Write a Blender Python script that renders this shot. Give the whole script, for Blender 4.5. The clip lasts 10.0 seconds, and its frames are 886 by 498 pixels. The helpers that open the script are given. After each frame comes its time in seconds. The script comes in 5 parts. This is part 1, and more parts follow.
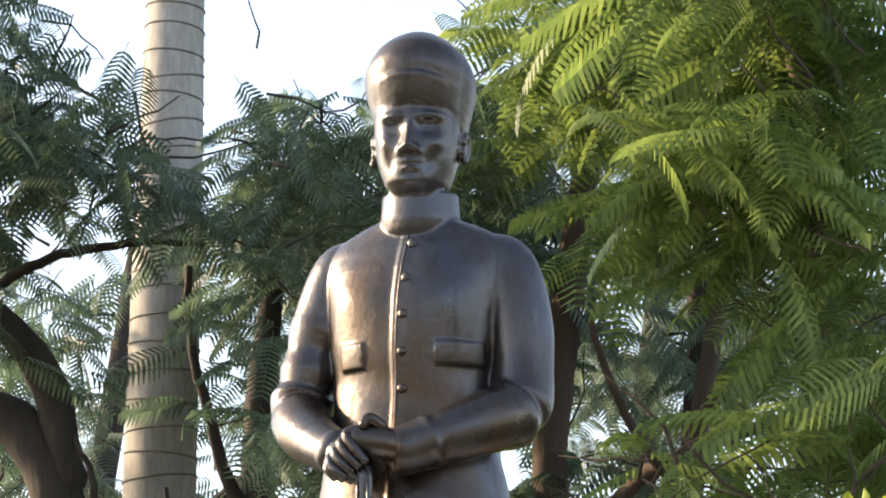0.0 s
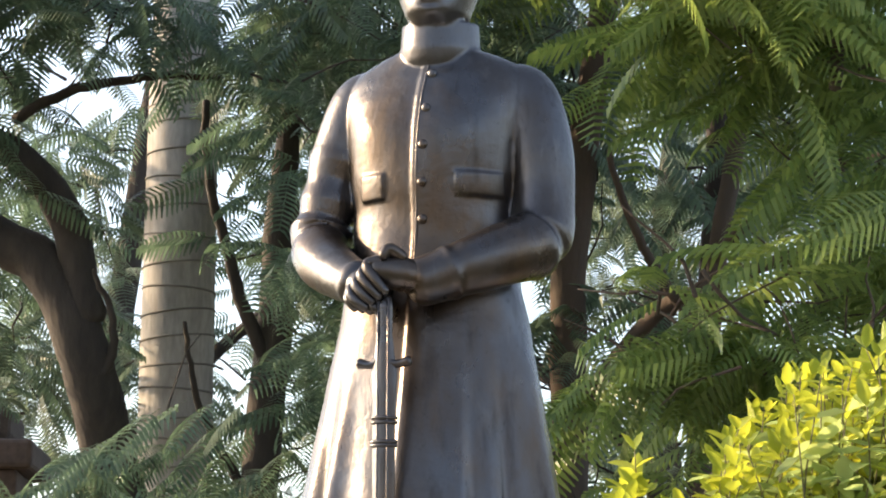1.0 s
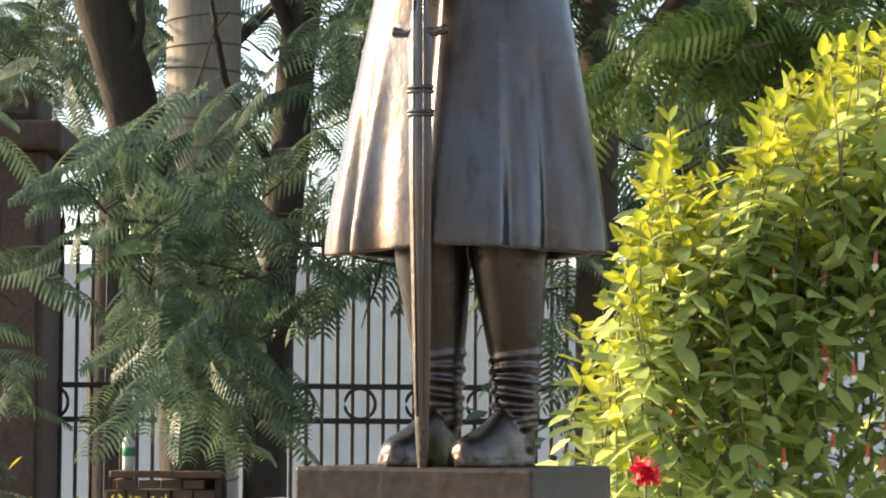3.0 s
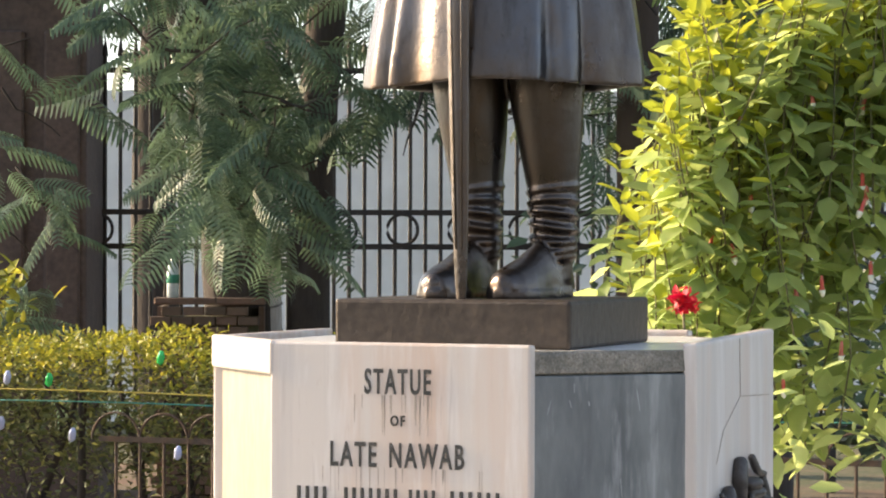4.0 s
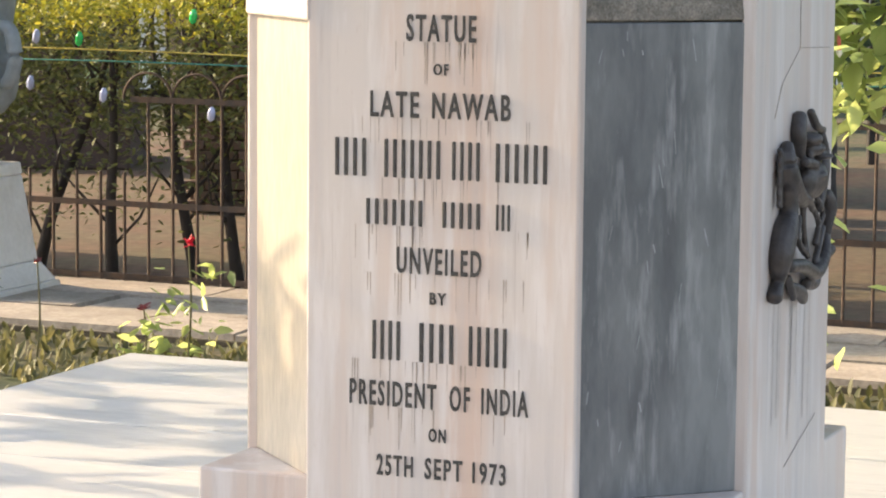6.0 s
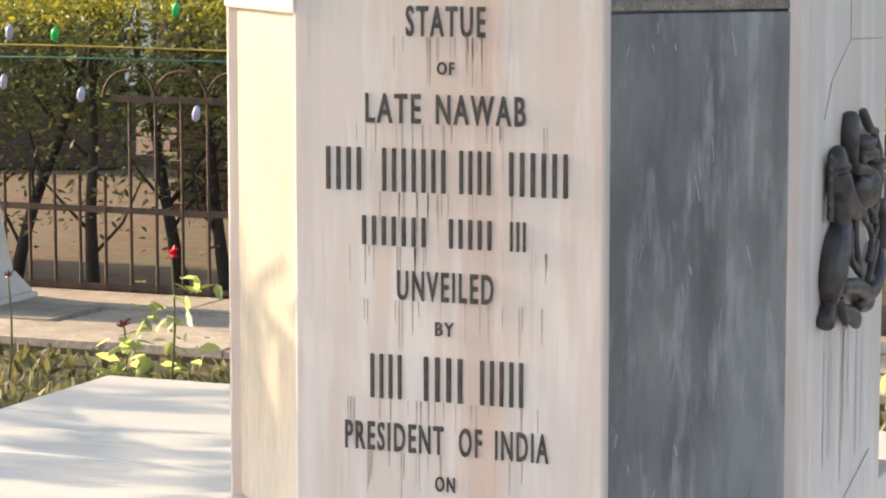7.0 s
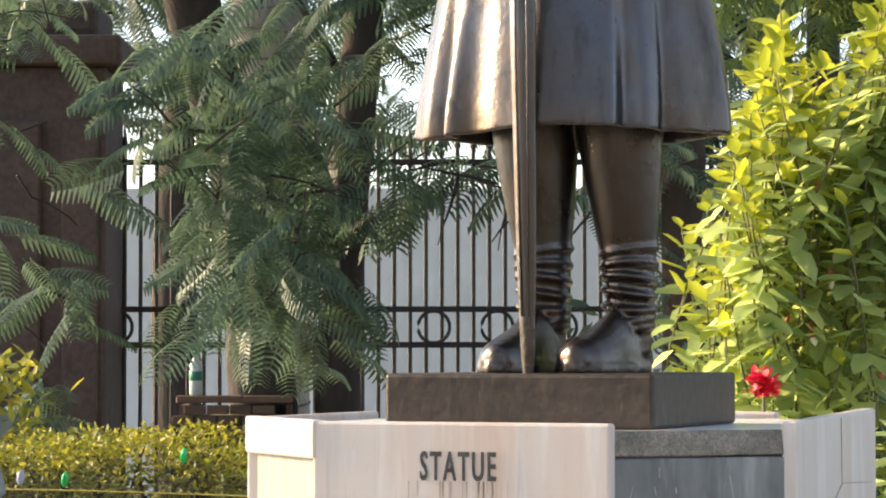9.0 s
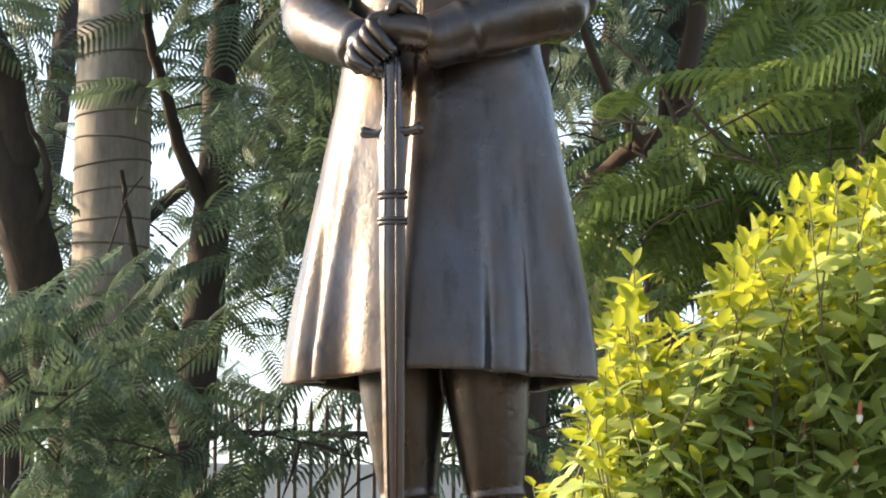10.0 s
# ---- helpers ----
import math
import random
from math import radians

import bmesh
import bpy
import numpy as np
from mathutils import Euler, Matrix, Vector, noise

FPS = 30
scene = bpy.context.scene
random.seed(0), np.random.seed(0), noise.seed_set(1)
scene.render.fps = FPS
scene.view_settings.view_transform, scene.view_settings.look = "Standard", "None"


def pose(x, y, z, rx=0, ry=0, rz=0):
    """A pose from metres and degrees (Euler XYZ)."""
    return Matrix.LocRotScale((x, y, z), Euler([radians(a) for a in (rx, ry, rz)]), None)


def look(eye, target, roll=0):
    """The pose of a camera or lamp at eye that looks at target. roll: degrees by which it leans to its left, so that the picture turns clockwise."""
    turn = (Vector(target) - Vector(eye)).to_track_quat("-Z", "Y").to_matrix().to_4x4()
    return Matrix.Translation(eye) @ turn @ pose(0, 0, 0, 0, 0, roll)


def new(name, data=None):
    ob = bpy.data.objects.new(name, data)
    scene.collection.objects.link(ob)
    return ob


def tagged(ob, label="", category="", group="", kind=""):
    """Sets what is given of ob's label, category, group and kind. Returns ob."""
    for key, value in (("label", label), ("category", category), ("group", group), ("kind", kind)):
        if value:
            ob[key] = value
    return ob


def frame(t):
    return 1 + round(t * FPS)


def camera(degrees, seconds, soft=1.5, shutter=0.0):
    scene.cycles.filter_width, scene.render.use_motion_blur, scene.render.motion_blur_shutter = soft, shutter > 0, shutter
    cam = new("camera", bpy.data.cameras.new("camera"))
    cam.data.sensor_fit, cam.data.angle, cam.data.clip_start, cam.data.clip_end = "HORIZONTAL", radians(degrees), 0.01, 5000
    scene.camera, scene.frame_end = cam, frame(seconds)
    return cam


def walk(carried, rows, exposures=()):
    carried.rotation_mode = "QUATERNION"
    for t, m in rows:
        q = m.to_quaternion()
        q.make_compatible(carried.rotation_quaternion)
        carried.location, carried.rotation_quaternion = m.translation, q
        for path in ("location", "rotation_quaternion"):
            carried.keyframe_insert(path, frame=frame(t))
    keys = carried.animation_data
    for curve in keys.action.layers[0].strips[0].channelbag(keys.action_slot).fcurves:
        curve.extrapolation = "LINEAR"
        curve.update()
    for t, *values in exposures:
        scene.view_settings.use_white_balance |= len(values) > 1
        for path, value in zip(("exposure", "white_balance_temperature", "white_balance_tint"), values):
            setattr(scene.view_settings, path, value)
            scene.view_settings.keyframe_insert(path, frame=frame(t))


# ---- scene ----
cam = camera(17.96, 10.0, soft=2.0)
PATH = [
    (0, (2.3558, -5.5054, 1.6298), (1.3373, -2.7687, 2.3177), 0.61),
    (0.5, (2.3499, -5.4992, 1.6228), (1.3101, -2.7509, 2.2281), 0.64),
    (1, (2.3367, -5.4822, 1.6208), (1.2916, -2.7181, 2.1376), 0.64),
    (1.5, (2.3167, -5.4384, 1.6197), (1.2617, -2.6641, 2.0561), 0.55),
    (2, (2.3105, -5.4662, 1.6008), (1.2501, -2.6824, 1.9563), 0.58),
    (2.5, (2.2780, -5.4141, 1.5967), (1.2123, -2.6233, 1.8724), 0.55),
    (2.7, (2.2786, -5.4122, 1.5918), (1.2067, -2.6204, 1.8297), 0.52),
    (3.8, (2.3134, -5.4880, 1.6115), (1.2018, -2.7018, 1.6445), 0.07),
    (4, (2.3148, -5.4680, 1.6161), (1.1898, -2.6869, 1.6079), 0.15),
    (4.5, (2.3080, -5.4582, 1.6042), (1.1580, -2.6898, 1.4871), 0.42),
    (5, (2.3122, -5.4633, 1.5832), (1.1578, -2.7057, 1.3319), 0.60),
    (5.5, (2.2880, -5.4276, 1.5658), (1.1380, -2.6747, 1.2514), 0.66),
    (5.7, (2.2585, -5.3853, 1.5537), (1.1111, -2.6338, 1.2188), 0.63),
    (7, (1.9041, -4.5832, 1.5209), (0.7591, -1.8344, 1.1566), -0.03),
    (7.5, (1.8634, -4.6286, 1.4947), (0.7591, -1.8537, 1.2102), -0.23),
    (8, (1.8973, -4.6270, 1.5475), (0.7906, -1.8468, 1.3335), -0.42),
    (8.5, (1.9513, -4.7281, 1.5508), (0.8152, -1.9526, 1.4735), -0.55),
    (9, (1.9714, -4.8525, 1.5295), (0.8285, -2.0809, 1.6407), -0.03),
    (9.5, (1.8810, -4.9117, 1.4802), (0.8713, -2.0966, 1.7163), -0.13),
    (10, (1.8874, -4.8737, 1.4491), (0.9291, -2.0613, 1.8639), 0.19),
]
EXPO = 1.52
walk(cam, [(t, look(eye, target, roll)) for t, eye, target, roll in PATH],
     exposures=[(0, EXPO), (2.7, EXPO), (4.5, EXPO), (5.7, EXPO), (7.5, EXPO), (9, EXPO), (10, EXPO)])

# ---- world and sun ----
SUN_DIR = Vector((-0.93, -0.03, 0.36)).normalized()
world = bpy.data.worlds.new("world")
scene.world = world
world.use_nodes = True
wn, wl = world.node_tree.nodes, world.node_tree.links
sky = wn.new("ShaderNodeTexSky")
sky.sky_type = "NISHITA"
sky.sun_disc = False
sky.sun_elevation = math.asin(SUN_DIR.z)
sky.sun_rotation = math.atan2(SUN_DIR.x, SUN_DIR.y)
sky.dust_density = 1.6
sky.air_density = 0.9
haze = wn.new("ShaderNodeHueSaturation")
haze.inputs["Saturation"].default_value = 0.70
haze.inputs["Value"].default_value = 0.98
wl.new(sky.outputs[0], haze.inputs["Color"])
wl.new(haze.outputs[0], wn["Background"].inputs[0])
wn["Background"].inputs[1].default_value = 0.15
sun = new("sun", bpy.data.lights.new("sun", "SUN"))
sun.data.energy = 3.7
sun.data.angle = radians(0.6)
sun.data.color = (1.0, 0.75, 0.46)
sun.matrix_world = look(SUN_DIR * 30, (0, 0, 0))


# ---- materials ----
def mat(name, col, rough=0.6, metal=0.0, col2=None, scale=8.0, bump=0.0, bscale=60.0, stretch=(1, 1, 1),
        island=0.0, objrand=0.0, thin=0.0, spec=0.5, fine=0.0, lo=0.35, hi=0.65, thin_col=None):
    m = bpy.data.materials.new(name)
    m.use_nodes = True
    n, l = m.node_tree.nodes, m.node_tree.links
    b = n["Principled BSDF"]
    b.inputs["Roughness"].default_value = rough
    b.inputs["Metallic"].default_value = metal
    b.inputs["Specular IOR Level"].default_value = spec
    tc = n.new("ShaderNodeTexCoord")
    mp = n.new("ShaderNodeMapping")
    mp.inputs["Scale"].default_value = stretch
    l.new(tc.outputs["Object"], mp.inputs[0])
    out = None
    rgb = n.new("ShaderNodeRGB")
    rgb.outputs[0].default_value = (*col, 1)
    out = rgb.outputs[0]
    if col2:
        t = n.new("ShaderNodeTexNoise")
        t.inputs["Scale"].default_value = scale
        t.inputs["Detail"].default_value = 6
        t.inputs["Roughness"].default_value = 0.65
        l.new(mp.outputs[0], t.inputs[0])
        r = n.new("ShaderNodeMapRange")
        r.inputs[1].default_value, r.inputs[2].default_value = lo, hi
        l.new(t.outputs[0], r.inputs[0])
        mx = n.new("ShaderNodeMix")
        mx.data_type = "RGBA"
        l.new(r.outputs[0], mx.inputs[0])
        l.new(out, mx.inputs[6])
        mx.inputs[7].default_value = (*col2, 1)
        out = mx.outputs[2]
    if fine:
        t = n.new("ShaderNodeTexNoise")
        t.inputs["Scale"].default_value = scale * 9
        t.inputs["Detail"].default_value = 3
        l.new(mp.outputs[0], t.inputs[0])
        r = n.new("ShaderNodeMapRange")
        r.inputs[1].default_value, r.inputs[2].default_value = 0.3, 0.7
        r.inputs[3].default_value, r.inputs[4].default_value = 1 - fine, 1 + fine
        l.new(t.outputs[0], r.inputs[0])
        hs = n.new("ShaderNodeHueSaturation")
        l.new(r.outputs[0], hs.inputs["Value"])
        l.new(out, hs.inputs["Color"])
        out = hs.outputs[0]
    if island or objrand:
        hs = n.new("ShaderNodeHueSaturation")
        if island:
            src = n.new("ShaderNodeNewGeometry").outputs["Random Per Island"]
            amt = island
        else:
            src = n.new("ShaderNodeObjectInfo").outputs["Random"]
            amt = objrand
        r = n.new("ShaderNodeMapRange")
        r.inputs[3].default_value, r.inputs[4].default_value = 1 - amt, 1 + amt
        l.new(src, r.inputs[0])
        l.new(r.outputs[0], hs.inputs["Value"])
        r2 = n.new("ShaderNodeMapRange")
        r2.inputs[3].default_value, r2.inputs[4].default_value = 0.5 + 0.03 * amt, 0.5 - 0.06 * amt
        l.new(src, r2.inputs[0])
        l.new(r2.outputs[0], hs.inputs["Hue"])
        l.new(out, hs.inputs["Color"])
        out = hs.outputs[0]
    l.new(out, b.inputs["Base Color"])
    if bump:
        t = n.new("ShaderNodeTexNoise")
        t.inputs["Scale"].default_value = bscale
        t.inputs["Detail"].default_value = 5
        l.new(mp.outputs[0], t.inputs[0])
        bp = n.new("ShaderNodeBump")
        bp.inputs["Strength"].default_value = bump
        bp.inputs["Distance"].default_value = 0.01
        l.new(t.outputs[0], bp.inputs["Height"])
        l.new(bp.outputs[0], b.inputs["Normal"])
    if thin:
        tr = n.new("ShaderNodeBsdfTranslucent")
        hs = n.new("ShaderNodeHueSaturation")
        hs.inputs["Value"].default_value = 1.6
        hs.inputs["Hue"].default_value = 0.488
        hs.inputs["Saturation"].default_value = 1.05
        l.new(out, hs.inputs["Color"])
        l.new(hs.outputs[0], tr.inputs[0])
        ms = n.new("ShaderNodeMixShader")
        ms.inputs[0].default_value = thin
        l.new(b.outputs[0], ms.inputs[1])
        l.new(tr.outputs[0], ms.inputs[2])
        l.new(ms.outputs[0], n["Material Output"].inputs[0])
    return m


def layered(name, coords, base, layers, rough, metal=0.0, rough_var=0.0, bump=0.0, bscale=40.0):
    """Base colour with several noise layers on it: (colour, scale, stretch, low, high, strength)."""
    m = bpy.data.materials.new(name)
    m.use_nodes = True
    n, l = m.node_tree.nodes, m.node_tree.links
    b = n["Principled BSDF"]
    b.inputs["Metallic"].default_value = metal
    tc = n.new("ShaderNodeTexCoord")
    rgb = n.new("ShaderNodeRGB")
    rgb.outputs[0].default_value = (*base, 1)
    out = rgb.outputs[0]

    def noise(scale, stretch, detail=6, distort=0.0):
        mp = n.new("ShaderNodeMapping")
        mp.inputs["Scale"].default_value = stretch
        mp.inputs["Rotation"].default_value = coords
        l.new(tc.outputs["Object"], mp.inputs[0])
        t = n.new("ShaderNodeTexNoise")
        t.inputs["Scale"].default_value = scale
        t.inputs["Detail"].default_value = detail
        t.inputs["Roughness"].default_value = 0.6
        t.inputs["Distortion"].default_value = distort
        l.new(mp.outputs[0], t.inputs[0])
        return t.outputs[0]

    for k, (col, scale, stretch, lo, hi, amt) in enumerate(layers):
        r = n.new("ShaderNodeMapRange")
        r.inputs[1].default_value, r.inputs[2].default_value = lo, hi
        r.inputs[4].default_value = amt
        l.new(noise(scale, stretch, distort=0.3 * (k % 2)), r.inputs[0])
        mx = n.new("ShaderNodeMix")
        mx.data_type = "RGBA"
        l.new(r.outputs[0], mx.inputs[0])
        l.new(out, mx.inputs[6])
        mx.inputs[7].default_value = (*col, 1)
        out = mx.outputs[2]
    l.new(out, b.inputs["Base Color"])
    r = n.new("ShaderNodeMapRange")
    r.inputs[1].default_value, r.inputs[2].default_value = 0.35, 0.65
    r.inputs[3].default_value, r.inputs[4].default_value = rough - rough_var, rough + rough_var
    l.new(noise(7.0, (1, 1, 0.6)), r.inputs[0])
    l.new(r.outputs[0], b.inputs["Roughness"])
    if bump:
        bp = n.new("ShaderNodeBump")
        bp.inputs["Strength"].default_value = bump
        bp.inputs["Distance"].default_value = 0.01
        l.new(noise(bscale, (1, 1, 1)), bp.inputs["Height"])
        l.new(bp.outputs[0], b.inputs["Normal"])
    return m


M_BRONZE = layered("bronze", (0, 0, 0), (0.082, 0.066, 0.056), [((0.100, 0.102, 0.112), 3.0, (1, 1, 0.5), 0.44, 0.62, 0.85), ((0.100, 0.060, 0.030), 4.0, (1, 1, 0.45), 0.52, 0.70, 0.7),
                   ((0.032, 0.026, 0.022), 16, (1, 1, 0.22), 0.55, 0.73, 0.65), ((0.17, 0.16, 0.15), 24, (1, 1, 0.2), 0.60, 0.78, 0.45), ((0.03, 0.025, 0.022), 80, (1, 1, 0.7), 0.60, 0.75, 0.5)], 0.32, 0.88, 0.085, 0.22, 34)
M_PLINTH = mat("plinth_bronze", (0.045, 0.034, 0.026), 0.55, 0.4, (0.065, 0.048, 0.036), 6, 0.25, 40, fine=0.2)
M_MARBLE = layered("white_marble", (0, 0, 0), (0.57, 0.51, 0.465), [((0.56, 0.40, 0.31), 3.0, (2.2, 2.2, 0.12), 0.46, 0.66, 0.75), ((0.46, 0.42, 0.40), 5.0, (3.5, 3.5, 0.12), 0.52, 0.70, 0.7),
                   ((0.66, 0.61, 0.58), 7.0, (3.0, 3.0, 0.3), 0.50, 0.64, 0.7), ((0.36, 0.29, 0.25), 16.0, (4.0, 4.0, 0.16), 0.60, 0.76, 0.55), ((0.45, 0.36, 0.31), 60.0, (2, 2, 0.5), 0.60, 0.75, 0.3)], 0.42, 0.0, 0.05, 0.04, 50)
M_MARBLE_W = mat("platform_marble", (0.64, 0.64, 0.63), 0.30, 0, (0.46, 0.47, 0.47), 5, 0.04, 40, (0.4, 3.0, 1), fine=0.06, lo=0.5, hi=0.8, objrand=0.04)
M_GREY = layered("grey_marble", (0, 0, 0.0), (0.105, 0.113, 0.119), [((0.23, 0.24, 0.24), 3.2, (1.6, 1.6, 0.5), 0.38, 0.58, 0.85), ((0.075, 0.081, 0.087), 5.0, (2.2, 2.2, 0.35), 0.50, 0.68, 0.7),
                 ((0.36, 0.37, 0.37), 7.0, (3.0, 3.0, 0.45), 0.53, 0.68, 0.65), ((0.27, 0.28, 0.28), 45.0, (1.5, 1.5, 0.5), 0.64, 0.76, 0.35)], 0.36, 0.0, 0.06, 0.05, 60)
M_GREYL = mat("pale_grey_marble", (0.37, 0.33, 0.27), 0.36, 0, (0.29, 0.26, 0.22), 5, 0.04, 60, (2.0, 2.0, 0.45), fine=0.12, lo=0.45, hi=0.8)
M_MORTAR = mat("old_mortar", (0.27, 0.24, 0.20), 0.9, 0, (0.13, 0.12, 0.10), 22, 0.8, 60, fine=0.3)
M_INK = mat("black_letter_paint", (0.018, 0.018, 0.018), 0.6, 0, (0.06, 0.055, 0.05), 40)
M_STREAK = mat("grey_streak", (0.42, 0.37, 0.33), 0.6, 0, (0.55, 0.48, 0.43), 30)
M_SCUFF = mat("pale_scuff", (0.34, 0.35, 0.36), 0.6, 0, (0.22, 0.23, 0.24), 40)
M_STAIN = mat("rain_stain", (0.30, 0.25, 0.21), 0.6, 0, (0.45, 0.37, 0.30), 30)
M_EMBLEM = mat("dark_cast_metal", (0.055, 0.048, 0.045), 0.5, 0.6, (0.09, 0.08, 0.075), 20, 0.3, 80)
M_IRON = mat("black_iron", (0.02, 0.02, 0.022), 0.55, 0.2, (0.045, 0.035, 0.03), 14, 0.2, 80)
M_RUST = mat("rusty_iron", (0.05, 0.04, 0.035), 0.75, 0.2, (0.10, 0.06, 0.04), 14, 0.3, 80)
M_PALM = mat("palm_bark", (0.40, 0.37, 0.34), 0.85, 0, (0.27, 0.25, 0.23), 4, 0.4, 30, (1, 1, 0.3), fine=0.15)
M_PALMRING = mat("palm_ring", (0.13, 0.12, 0.11), 0.9, 0, (0.2, 0.18, 0.16), 6, 0.4, 40)
M_BARK = mat("dark_bark", (0.028, 0.022, 0.02), 0.9, 0, (0.055, 0.043, 0.036), 9, 0.8, 30, (1, 1, 0.3))
M_BARK2 = mat("brown_bark", (0.075, 0.05, 0.038), 0.9, 0, (0.06, 0.045, 0.035), 9, 0.8, 30, (1, 1, 0.3))
# same feathery leaf twice: shade and slight haze coloured in, then sunlight coloured in
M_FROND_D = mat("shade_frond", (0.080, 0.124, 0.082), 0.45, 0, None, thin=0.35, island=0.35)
M_FROND_L = mat("sunlit_frond", (0.122, 0.185, 0.055), 0.42, 0, None, thin=0.45, island=0.35)
# paler, greyer leaf colour that carries the haze of distance
M_FROND_F = mat("hazed_frond", (0.12, 0.16, 0.11), 0.6, 0, None, thin=0.35, island=0.3)
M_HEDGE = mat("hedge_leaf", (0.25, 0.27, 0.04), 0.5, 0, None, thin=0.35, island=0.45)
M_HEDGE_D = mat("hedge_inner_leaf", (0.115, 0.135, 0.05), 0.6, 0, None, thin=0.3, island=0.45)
M_BUSH = mat("shrub_leaf", (0.30, 0.38, 0.15), 0.28, 0, None, thin=0.6, island=0.35)
M_BUSHTIP = mat("young_leaf", (0.31, 0.36, 0.05), 0.4, 0, None, thin=0.45, island=0.25)
M_STEM = mat("green_stem", (0.14, 0.13, 0.05), 0.7, 0, (0.09, 0.08, 0.04), 20)
M_RED = mat("red_petal", (0.75, 0.02, 0.035), 0.5, 0, (0.35, 0.01, 0.02), 30, thin=0.2)
M_PINK = mat("coral_petal", (0.62, 0.07, 0.06), 0.5, 0, (0.5, 0.2, 0.12), 30, thin=0.3)
M_WHITEP = mat("white_petal", (0.75, 0.72, 0.6), 0.5, 0, (0.6, 0.6, 0.4), 30)
M_MAROON = mat("maroon_leaf", (0.16, 0.025, 0.03), 0.4, 0, (0.1, 0.02, 0.02), 30, thin=0.2)
M_GROUND = mat("garden_ground", (0.12, 0.10, 0.06), 0.95, 0, (0.06, 0.075, 0.03), 2.5, 0.7, 25, fine=0.3)
M_SOIL = mat("red_soil", (0.135, 0.078, 0.052), 0.95, 0, (0.11, 0.095, 0.055), 1.6, 0.6, 25, fine=0.25)
M_GRASS = mat("grass_blade", (0.13, 0.135, 0.055), 0.6, 0, None, thin=0.3, island=0.5)
M_PAVE = mat("path_stone", (0.44, 0.385, 0.32), 0.85, 0, (0.32, 0.275, 0.225), 6, 0.5, 40, fine=0.15, objrand=0.15)
M_JOINT = mat("path_bed", (0.10, 0.085, 0.065), 0.95, 0, (0.07, 0.06, 0.04), 12, 0.5, 60)
M_PAINT = mat("white_paint", (0.70, 0.69, 0.66), 0.5, 0, (0.6, 0.58, 0.54), 6, 0.1, 40, fine=0.05)
M_URN = mat("grey_urn_stone", (0.30, 0.33, 0.35), 0.6, 0, (0.2, 0.22, 0.23), 9, 0.4, 40)
M_HOLE_SHADE = mat("hole_shade", (0.03, 0.03, 0.03), 0.8)
M_PILLAR = mat("dark_stone_pillar", (0.055, 0.04, 0.034), 0.85, 0, (0.085, 0.06, 0.05), 3, 0.5, 25, fine=0.2)
M_BRICK = mat("brown_brick", (0.15, 0.095, 0.065), 0.9, 0, (0.10, 0.07, 0.05), 12, 0.4, 60, objrand=0.2)
M_BWALL = mat("pale_plaster", (0.80, 0.79, 0.78), 0.8, 0, (0.68, 0.67, 0.66), 0.6, 0.1, 10, fine=0.04)
M_BLOCKER = mat("blocker_plaster", (0.40, 0.39, 0.37), 0.9, 0, (0.30, 0.29, 0.28), 0.7, 0.2, 10, fine=0.1)
M_PLASTIC = mat("clear_plastic", (0.55, 0.6, 0.6), 0.2, 0, (0.4, 0.45, 0.45), 20)
M_LABEL = mat("green_label", (0.03, 0.2, 0.12), 0.5)
M_WIREY = mat("yellow_wire", (0.40, 0.33, 0.06), 0.6)
M_WIREG = mat("teal_wire", (0.05, 0.22, 0.18), 0.6)
M_BULBG = mat("green_bulb", (0.03, 0.5, 0.12), 0.15, 0, None, spec=0.8)
M_BULBB = mat("pale_blue_bulb", (0.45, 0.5, 0.75), 0.15, 0, None, spec=0.8)


# ---- mesh helpers ----
def obj(name, me, m, parent=None, label=""):
    ob = new(name, me)
    if m and not me.materials:
        me.materials.append(m)
    if parent:
        ob.parent = parent
    if label:
        ob["label"] = label
    return ob


def arr_mesh(name, V, F, smooth=False):
    V = np.asarray(V, np.float32)
    F = np.asarray(F, np.int32)
    me = bpy.data.meshes.new(name)
    k = F.shape[1]
    me.vertices.add(len(V))
    me.vertices.foreach_set("co", V.ravel())
    me.loops.add(F.size)
    me.loops.foreach_set("vertex_index", F.ravel())
    me.polygons.add(len(F))
    me.polygons.foreach_set("loop_start", np.arange(0, F.size, k, dtype=np.int32))
    me.polygons.foreach_set("loop_total", np.full(len(F), k, np.int32))
    if smooth:
        me.polygons.foreach_set("use_smooth", np.ones(len(F), bool))
    me.update(calc_edges=True)
    me.validate()
    return me


def part(name, bm, m, parent=None, label="", smooth=False):
    me = bpy.data.meshes.new(name)
    bm.normal_update()
    bm.to_mesh(me)
    bm.free()
    if smooth:
        for p in me.polygons:
            p.use_smooth = True
    return obj(name, me, m, parent, label)


def thing(name, label, category, at=(0, 0, 0), group="", kind=""):
    e = new(name)
    e.location = at
    e.empty_display_size = 0.1
    return tagged(e, label, category, group, kind)


def box_bm(x0, x1, y0, y1, z0, z1, bevel=0.0, seg=1, bm=None):
    bm = bm or bmesh.new()
    r = bmesh.ops.create_cube(bm, size=1.0)
    vs = r["verts"]
    for v in vs:
        v.co = Vector((x0 + (v.co.x + 0.5) * (x1 - x0), y0 + (v.co.y + 0.5) * (y1 - y0), z0 + (v.co.z + 0.5) * (z1 - z0)))
    if bevel:
        es = list({e for v in vs for e in v.link_edges})
        bmesh.ops.bevel(bm, geom=es, offset=bevel, segments=seg, affect="EDGES", profile=0.5)
    return bm


